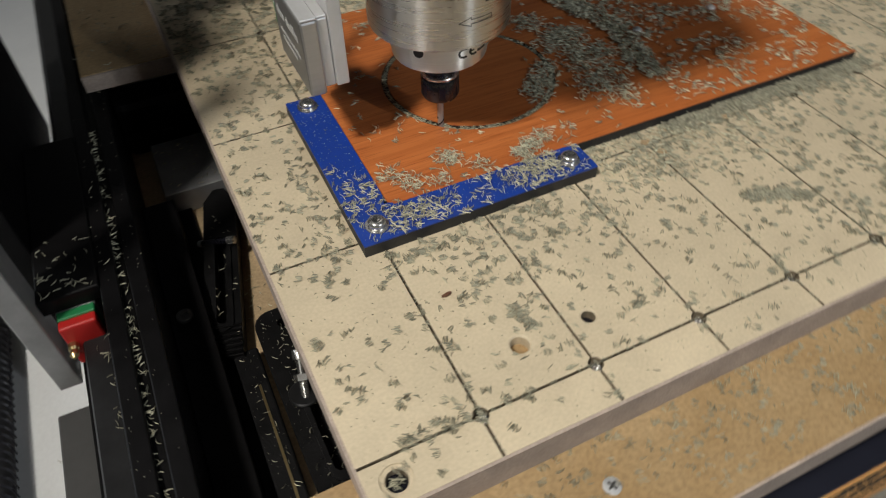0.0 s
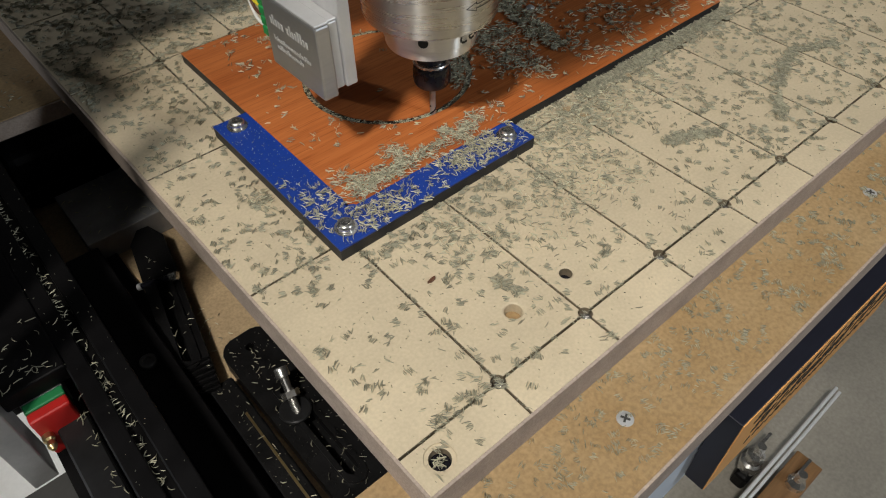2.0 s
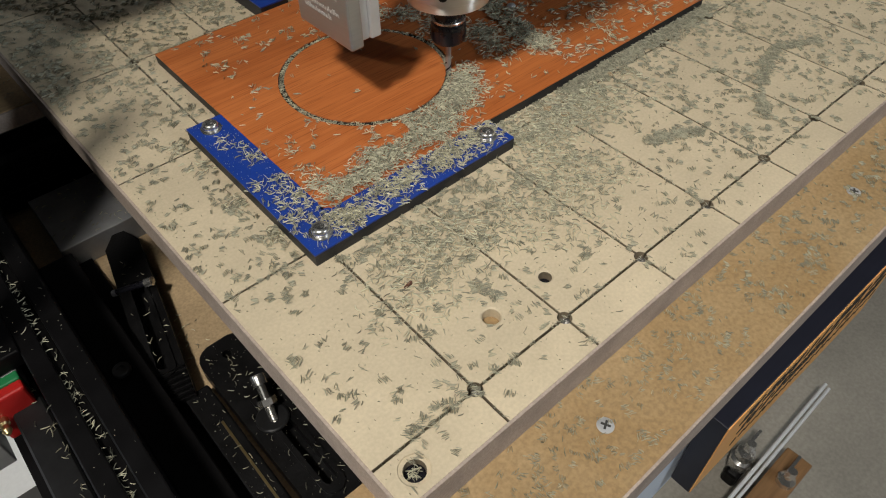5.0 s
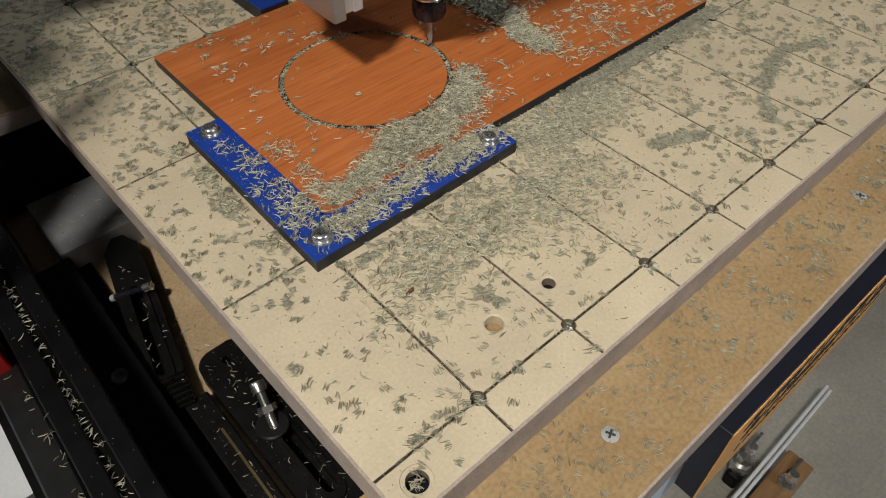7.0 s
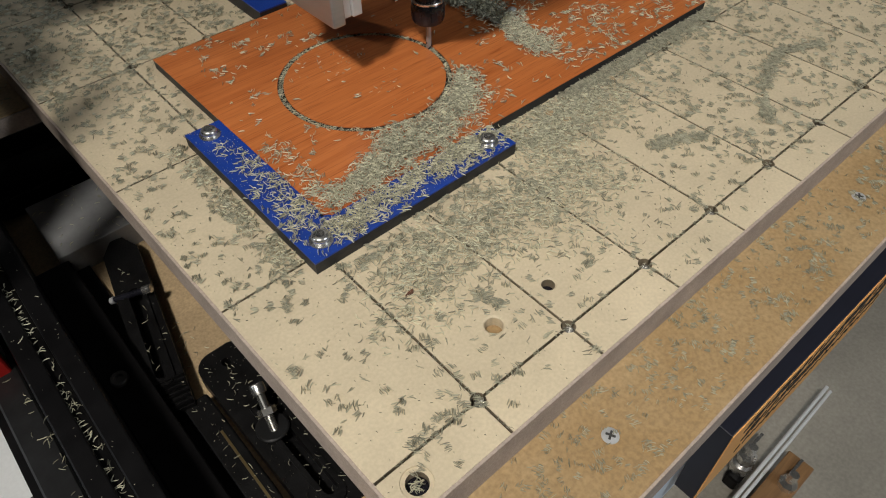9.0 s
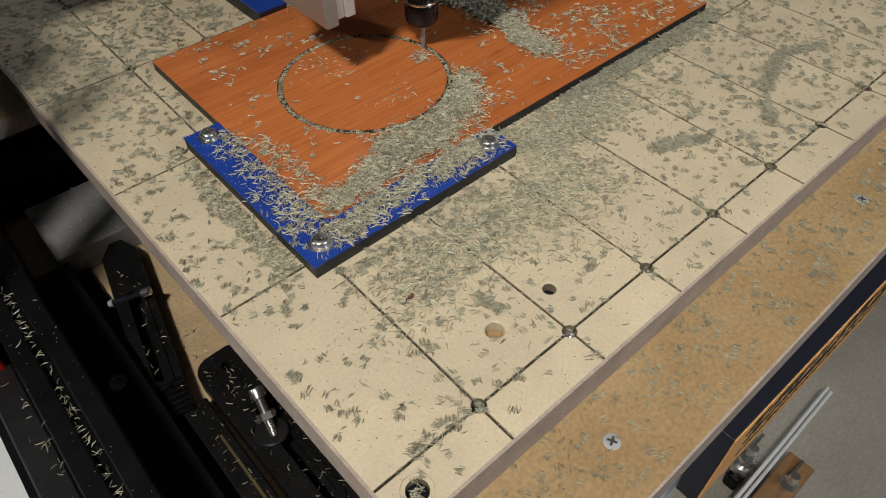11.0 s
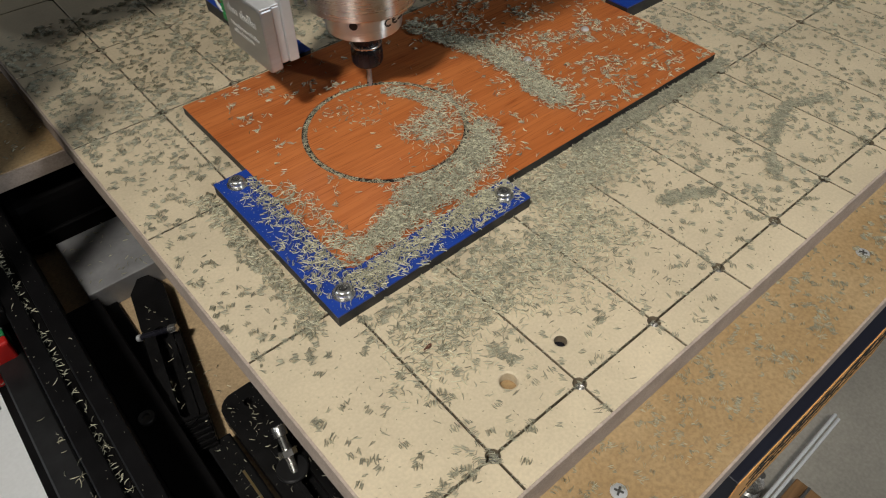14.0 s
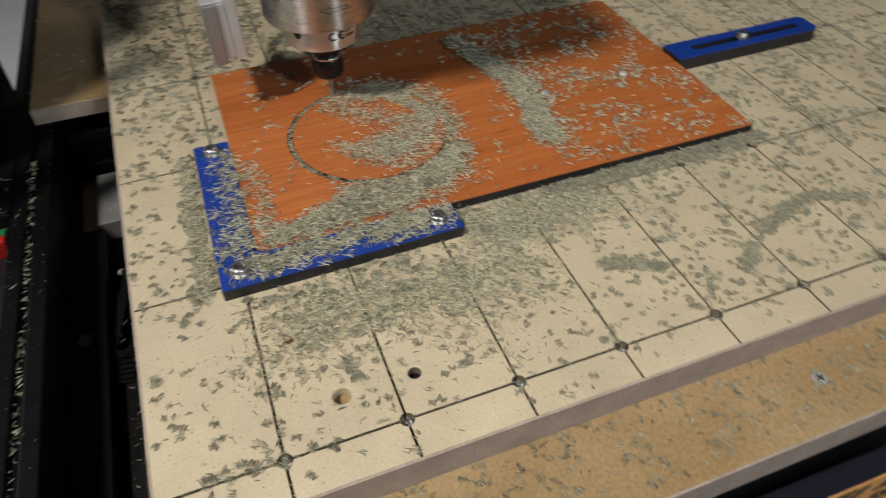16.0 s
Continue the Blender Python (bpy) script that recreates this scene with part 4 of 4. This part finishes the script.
chips("hole_chips", [(-0.0372 + max(-0.002, min(0.002, RNG.gauss(0, 0.0013))), -0.0092 + max(-0.002, min(0.002, RNG.gauss(0, 0.0013))), -0.0040 + RNG.uniform(0, 0.001)) for _ in range(26)], "slivers in the corner screw hole", RNG, tilt=0.2, length=0.0030)
pts = scatter(-0.08, 0.50, -0.0555, -0.0195, 5200, lambda x, y: max(0, 0.34 * (0.85 + 1.0 * noise.noise((x * 60, y * 60, 1.0)))), lambda x, y: -0.0182)
chips("strip_chips", pts, "slivers scattered on the brown front strip", RNG, length=0.0021, tilt=0.12, mat=CHIP_DARK, tuft=3)
pts = scatter(-0.115, -0.05, 0.333, 0.5, 900, lambda x, y: 0.3, lambda x, y: -0.0182)
chips("rear_strip_chips", pts, "slivers scattered on the rear strip", RNG, length=0.0031, mat=CHIP_DARK)
pts = [(-0.1172 + RNG.gauss(0, 0.0013), RNG.uniform(-0.02, 0.30), -0.0395) for _ in range(210)] + [(RNG.uniform(-0.150, -0.105), RNG.uniform(0.0, 0.35), -0.0358) for _ in range(22)]
pts += [(RNG.gauss(-0.1330, 0.0012), RNG.choice((0.10, 0.118, 0.135, 0.16)) + RNG.gauss(0, 0.003), -0.0562) for _ in range(26)]
pts = [(x, y, z if x > -0.128 else -0.0562) for x, y, z in pts]
chips("rail_chips", pts, "pale slivers lying in the side extrusion slot", RNG, length=0.0034)
pts = [(RNG.uniform(-0.060, -0.036), RNG.uniform(0.03, 0.14), -0.0787) for _ in range(55)] + [(RNG.uniform(-0.088, 0.0), RNG.uniform(0.263, 0.318), -0.0726) for _ in range(90)]
pts += [(RNG.uniform(-0.079, -0.068), RNG.uniform(0.04, 0.13), -0.0815) for _ in range(16)] + [(RNG.uniform(-0.066, -0.05), RNG.uniform(0.135, 0.26), -0.0905) for _ in range(36)] + [(-0.080 + 0.19 * f_ + RNG.uniform(-0.008, 0.008), 0.14 + f_, -0.0788) for f_ in [RNG.random() * 0.1 for _ in range(24)]]
chips("gap_chips", pts, "pale slivers on the clamps and plate below the board", RNG, length=0.0030)
pts = [(RNG.uniform(-0.063, -0.037), RNG.uniform(0.022, 0.145), -0.0794) for _ in range(150)] + [(RNG.uniform(-0.1270, -0.1190), RNG.uniform(-0.10, 0.35), -0.0360) for _ in range(50)]
pts += [(RNG.uniform(-0.1130, -0.1050), RNG.uniform(-0.10, 0.35), -0.0360) for _ in range(50)] + [(RNG.uniform(-0.079, -0.068), RNG.uniform(0.02, 0.13), -0.0815) for _ in range(70)]
chips("gap_crumbs", pts, "pale crumbs and dust on the black iron parts", RNG, length=0.0006)
pts = [(RNG.uniform(-0.20, -0.16), RNG.uniform(0.02, 0.16), -0.1398) for _ in range(14)]
chips("table_chips", pts, "dark slivers on the white table", RNG, length=0.009, mat=CHIP_DARK)


pts = [(RNG.uniform(-0.154, -0.129), 0.009 + abs(RNG.gauss(0, 0.022)), -0.0340) for _ in range(36)]
ob = chips("shoe_chips", pts, "grey slivers heaped on the gantry shoe", RNG, length=0.0038, mat=CHIP_DARK)
SHOE_CHIPS = ob


# ---- chips on the panel and the stop ----
def at_polar(r, deg):
    return CX + r * math.cos(radians(deg)), CY + r * math.sin(radians(deg))


def panel_density(x, y):
    if any(math.hypot(x - fx, y - fy) < 0.0050 for fx, fy in FIXINGS):
        return 0
    r = math.hypot(x - CX, y - CY)
    if r < 0.050:
        return 0.004
    ridge = min(seg_dist((x, y), a, b_) for a, b_ in RIDGE)
    if ridge < 0.0085 + 0.004 * noise.noise((x * 90, y * 90, 2.0)):
        return 1.5
    clump = noise.noise((x * 45, y * 45, 5.0)) + 0.5 * noise.noise((x * 120, y * 120, 9.0))
    if x > 0.185:
        return max(0.03, 0.22 * (1.0 - 0.55 * max(0, (x - 0.22) / 0.08)) + 0.6 * clump)
    if x < 0.06 and y > 0.19:
        return max(0, 0.05 + 0.35 * clump)
    if r < 0.075 and -20 < math.degrees(math.atan2(y - CY, x - CX)) < 80:
        return 0.012
    return max(0, 0.035 + 0.13 * clump)


RIDGE = [((0.178, 0.268), (0.184, 0.237)), ((0.184, 0.237), (0.193, 0.211)), ((0.193, 0.211), (0.199, 0.188)), ((0.199, 0.188), (0.189, 0.168)), ((0.189, 0.168), (0.187, 0.146))]
pts = scatter(0.0115, 0.3055, 0.1115, 0.287, 24000, panel_density, lambda x, y: PANEL_Z + (0.0012 * RNG.random() if min(seg_dist((x, y), a, b_) for a, b_ in RIDGE) < 0.012 else 0))
chips("panel_chips", pts, "grey-green slivers lying on the orange panel", RNG, length=0.0030, tuft=2)
pts = []
for _ in range(900):
    a = RNG.uniform(0, 360)
    x, y = at_polar(KERF + RNG.uniform(-0.0012, 0.0012), a)
    pts.append((x, y, PANEL_Z - RNG.uniform(0.0005, 0.0018)))
chips("kerf_chips", pts, "slivers packed in the routed ring", RNG, length=0.0022)
pts = [(RNG.uniform(0.0, 0.11), RNG.uniform(0.0905, 0.1095), 0.0070) for _ in range(190)]
pts += [(0.088 + RNG.gauss(0, 0.011), 0.103 + RNG.gauss(0, 0.004), 0.0070 + 0.001 * RNG.random()) for _ in range(160)]
pts += [(RNG.gauss(0.016, 0.008), 0.098 + RNG.gauss(0, 0.004), 0.0070) for _ in range(70)] + [(RNG.uniform(-0.009, 0.009), 0.118 + RNG.gauss(0, 0.010), 0.0070) for _ in range(90)]
pts = [p for p in pts if -0.0095 < p[0] < 0.111 and 0.0905 < p[1] < (0.1095 if p[0] > 0.0098 else 0.208) and all(math.hypot(p[0] - bx, p[1] - by) > 0.0066 for bx, by in ((0, 0.1), (0, 0.2), (0.101, 0.1)))]
chips("stop_chips", pts, "slivers on the blue corner stop", RNG, length=0.0030, tuft=2)
pts = [(RNG.uniform(-0.009, 0.111), RNG.uniform(0.091, 0.207), 0.0069) for _ in range(2000)]
pts = [p for p in pts if p[0] < 0.0095 or p[1] < 0.1093]
chips("stop_flecks", pts, "pale flecks of plastic dust on the blue stop", RNG, length=0.00042)


# ---- motion ----
def tool_angle(t):
    return -134.5 + 19.3 * t if t < 6.97 else (0.0 if t < 10.65 else 19.4 * (t - 10.65))


def tool_at(t):
    a = radians(tool_angle(t))
    plunge = 0.0025 - 0.003 * max(0.0, min(1.0, (t - 8.2) / 1.6))
    return CX + KERF * math.cos(a), CY + KERF * math.sin(a), plunge


def clump(t0, dest, count, spread, height, base, source=None, tag="grey-green slivers thrown from the cut", length=0.0030, mat=CHIP):
    """A handful of chips that leaves the cut at t0 and comes to rest at dest."""
    pts = []
    for _ in range(int(count * 2.1)):
        x, y = dest[0] + RNG.gauss(0, spread), dest[1] + RNG.gauss(0, spread)
        if base == 0.0 and not on_board(x, y):
            continue
        d = math.hypot(x - dest[0], y - dest[1]) / spread
        if d > 2.2 or math.hypot(x - 0.0098, y - 0.1098) < 0.0030 or any(math.hypot(x - fx, y - fy) < 0.0045 for fx, fy in FIXINGS):
            continue
        pts.append((x, y, base + height * max(0, 1 - d / 2.2) * RNG.random()))
    t0 = math.floor(t0 * 2) / 2 + 0.06 + 0.15 * RNG.random()
    return t0, source, chips("chip_clump", pts, tag, RNG, (dest[0], dest[1], base), tilt=0.4, length=length, mat=mat)


CLUMPS = []
HEAPS = [(0.0480, 0.1300, 40), (0.0520, 0.1270, 26), (0.0850, 0.1160, 60), (0.0920, 0.1200, 60), (0.1000, 0.1230, 40), (0.0280, 0.1180, 30), (0.0400, 0.1160, 26), (0.0620, 0.1170, 26), (0.0240, 0.1230, 30), (0.0180, 0.1300, 22)]
# bank outside the ring, laid down as the cutter passes: it leans on the ring and narrows into the corner of the stop
BANK = [(0.137, 0.163), (0.131, 0.147), (0.116, 0.1275), (0.090, 0.1225), (0.077, 0.1165), (0.049, 0.116), (0.016, 0.113), (0.030, 0.123), (0.054, 0.130), (0.062, 0.142), (0.094, 0.137), (0.130, 0.155)]


def inside(x, y, loop):
    hit = False
    for (ax, ay), (bx, by) in zip(loop, loop[1:] + loop[:1]):
        if (ay > y) != (by > y) and x < (bx - ax) * (y - ay) / (by - ay) + ax:
            hit = not hit
    return hit


def laid_cells(loop, step, per_cell, height, when, fringe=0.0025):
    """Handfuls that fill a loop on the panel, each from one small cell, ragged at the rim."""
    xs, ys = [p[0] for p in loop], [p[1] for p in loop]
    for gx in np.arange(min(xs) - step, max(xs) + step, step):
        for gy in np.arange(min(ys) - step, max(ys) + step, step):
            spots = []
            for _ in range(per_cell):
                x, y = gx + RNG.random() * step, gy + RNG.random() * step
                if math.hypot(x - CX, y - CY) > KERF + 0.0020 and inside(x + RNG.gauss(0, fringe), y + RNG.gauss(0, fringe), loop) and y > 0.1115 and x > 0.0115:
                    spots.append((x, y, PANEL_Z + height * RNG.random()))
            if len(spots) > 2:
                t0 = math.floor(when(gx + step / 2, gy + step / 2) * 2) / 2 + 0.06 + 0.15 * RNG.random()
                CLUMPS.append((t0, None, chips("chip_clump", spots, "grey-green slivers thrown from the cut", RNG, (gx, gy, PANEL_Z), tilt=0.45, length=0.0030)))


def bank_time(x, y):
    a = math.degrees(math.atan2(y - CY, x - CX))
    t = max(0.25, min(6.9, (a + 134.5) / 19.3 + RNG.uniform(0.1, 0.5)))
    # the stream runs down to the corner first and fills up towards the ring later
    if y - 0.113 - (x - 0.016) * 0.12 < 0.0045 or x > 0.092:
        return t
    return max(t, RNG.uniform(3.4, 4.2) if x > 0.076 else RNG.uniform(4.2, 6.2))


laid_cells(BANK, 0.0075, 92, 0.0020, bank_time)
# the band that slides down into the corner of the stop
for k in range(14):
    f = k / 13
    CLUMPS.append(clump(0.4 + 6 * f * RNG.uniform(0.6, 1), (0.018 + 0.055 * f + RNG.gauss(0, 0.002), 0.1155 + 0.010 * f + RNG.gauss(0, 0.002)), 30, 0.0042, 0.0012, PANEL_Z))
for k in range(14):
    CLUMPS.append(clump(RNG.uniform(1.5, 6.8), (0.008 + 0.0075 * k, 0.103 + RNG.gauss(0, 0.002)), 62, 0.0038, 0.0012, 0.0070))
for k in range(8):
    CLUMPS.append(clump(RNG.uniform(1.5, 6.0), (RNG.gauss(0.001, 0.003), 0.115 + 0.010 * k), 11, 0.0032, 0.0006, 0.0070))
for k in range(12):
    CLUMPS.append(clump(RNG.uniform(2.0, 12.5), (0.0065 + RNG.gauss(0, 0.0015), 0.112 + 0.0075 * k), 22, 0.0030, 0.0008, 0.0070))
    CLUMPS.append(clump(RNG.uniform(2.0, 12.5), (0.0160 + abs(RNG.gauss(0, 0.004)), 0.116 + 0.006 * k), 14, 0.0034, 0.0008, PANEL_Z))
# loose ones round the bank
for k in range(16):
    x, y = at_polar(RNG.uniform(0.052, 0.078), RNG.uniform(-120, -55))
    if y > 0.118:
        CLUMPS.append(clump(RNG.uniform(2.5, 6.9), (x, y), 22, 0.0062, 0.0002, PANEL_Z))
# thrown over the stop on to the board
for k in range(40):
    CLUMPS.append(clump(RNG.uniform(1.0, 6.8), (0.004 + 0.0034 * k, 0.074 - abs(RNG.gauss(0, 0.017))), 40, 0.0105, 0.0003, 0.0, length=0.0030, mat=CHIP))
# drifted against the panel front
for k in range(26):
    CLUMPS.append(clump(RNG.uniform(1.0, 6.9), (0.116 + 0.0028 * k, 0.1000 - abs(RNG.gauss(0, 0.012))), 34, 0.0080, 0.0004, 0.0))
# blown over the long arm of the stop
for k in range(16):
    CLUMPS.append(clump(RNG.uniform(1.0, 12.0), (-0.0165 + RNG.gauss(0, 0.0022), 0.098 + 0.0072 * k), 30, 0.0034, 0.0004, 0.0, length=0.0030))
# tufts that lie on the panel along the stop
for x, y, n in HEAPS:
    CLUMPS.append(clump(-1.0, (x, y), n, 0.0034, 0.0008, PANEL_Z))
# second pass: thrown inside the ring
for t0, x, y, n in ((11.9, 0.126, 0.176, 40), (12.2, 0.123, 0.168, 60), (12.5, 0.119, 0.178, 60), (12.9, 0.115, 0.167, 70), (13.2, 0.111, 0.175, 80), (13.5, 0.106, 0.166, 80), (13.8, 0.103, 0.176, 80),
                    (14.1, 0.098, 0.166, 80), (14.3, 0.112, 0.192, 60), (14.5, 0.092, 0.172, 80), (14.7, 0.120, 0.186, 70), (14.9, 0.100, 0.200, 60), (15.0, 0.088, 0.162, 70), (15.2, 0.082, 0.170, 70),
                    (15.3, 0.092, 0.207, 60), (15.4, 0.110, 0.155, 60), (15.5, 0.074, 0.178, 60), (15.6, 0.085, 0.214, 60), (15.7, 0.098, 0.155, 60), (15.8, 0.078, 0.222, 60), (14.0, 0.118, 0.226, 60), (14.6, 0.106, 0.231, 60), (15.4, 0.090, 0.229, 60)):
    CLUMPS.append(clump(t0, (x - 0.003, y + 0.002), n * 0.55, 0.0048, 0.0006, PANEL_Z))
    CLUMPS.append(clump(t0 + 0.4, (x + 0.004, y - 0.004), n * 0.35, 0.0105, 0.0002, PANEL_Z))
# a thin arc that follows the cutter round the inside, and a dusting over the ring behind it
for k in range(13):
    a = 8 * k
    t0 = min(15.7, 10.85 + a / 19.4 + RNG.uniform(0, 0.4))
    CLUMPS.append(clump(t0, at_polar(0.0375 + RNG.gauss(0, 0.0015), a - 6), 30, 0.0034, 0.0006, PANEL_Z))
    CLUMPS.append(clump(min(15.8, t0 + 0.5), at_polar(0.0500 + RNG.gauss(0, 0.002), a - 25), 24, 0.0052, 0.0003, PANEL_Z))
# heaps that lie there from the start and are blown outward by the passing cutter
SWEPT = []
for t0, src, out in ((4.2, (0.124, 0.165), (0.126, 0.140)), (4.3, (0.134, 0.175), (0.135, 0.150)), (3.7, (0.117, 0.157), (0.112, 0.135)), (4.4, (0.150, 0.150), (0.187, 0.147)), (4.8, (0.155, 0.170), (0.190, 0.160)),
                     (5.1, (0.160, 0.185), (0.192, 0.180)), (5.4, (0.160, 0.205), (0.190, 0.196)), (5.6, (0.150, 0.225), (0.188, 0.231)), (5.0, (0.165, 0.155), (0.191, 0.156)), (5.3, (0.168, 0.200), (0.198, 0.200)),
                     (5.7, (0.135, 0.240), (0.184, 0.246)), (5.2, (0.172, 0.178), (0.195, 0.178)), (4.6, (0.160, 0.135), (0.189, 0.142)), (5.9, (0.150, 0.195), (0.193, 0.211))):
    SWEPT.append((t0, out, clump(t0, src, 90 if t0 > 4.35 else 80, 0.0062 if t0 > 4.35 else 0.0048, 0.0012, PANEL_Z, tag="heap of slivers blown aside by the cutter")[2]))


def motions():
    times = [0.5 * k for k in range(33)]
    for ob in (spindle, dock):
        walk(ob, [(t, pose(*tool_at(t)) @ pose(0, 0, -0.0018 if ob is dock else 0)) for t in times])
    for ob in (gantry, SHOE_CHIPS):
        walk(ob, [(t, pose(0, tool_at(t)[1], 0)) for t in times])
    for t0, source, ob in CLUMPS:
        if t0 < 0:
            continue
        x, y, z = ob.location
        tx, ty, _ = tool_at(t0)
        if not (0.020 < tx < 0.30):
            tx = CX
        rest = pose(x, y, z)
        start = pose(tx, ty, 0.0018)
        walk(ob, [(0, start), (t0, start), (t0 + 0.1, pose((tx + x) / 2, (ty + y) / 2, max(z, PANEL_Z) + 0.006)), (t0 + 0.2, rest), (16.0, rest)])
    for t0, out, ob in SWEPT:
        x, y, z = ob.location
        walk(ob, [(0, pose(x, y, z)), (t0, pose(x, y, z)), (t0 + 0.5, pose(out[0], out[1], z + 0.0006)), (16.0, pose(out[0], out[1], z + 0.0006))])


motions()
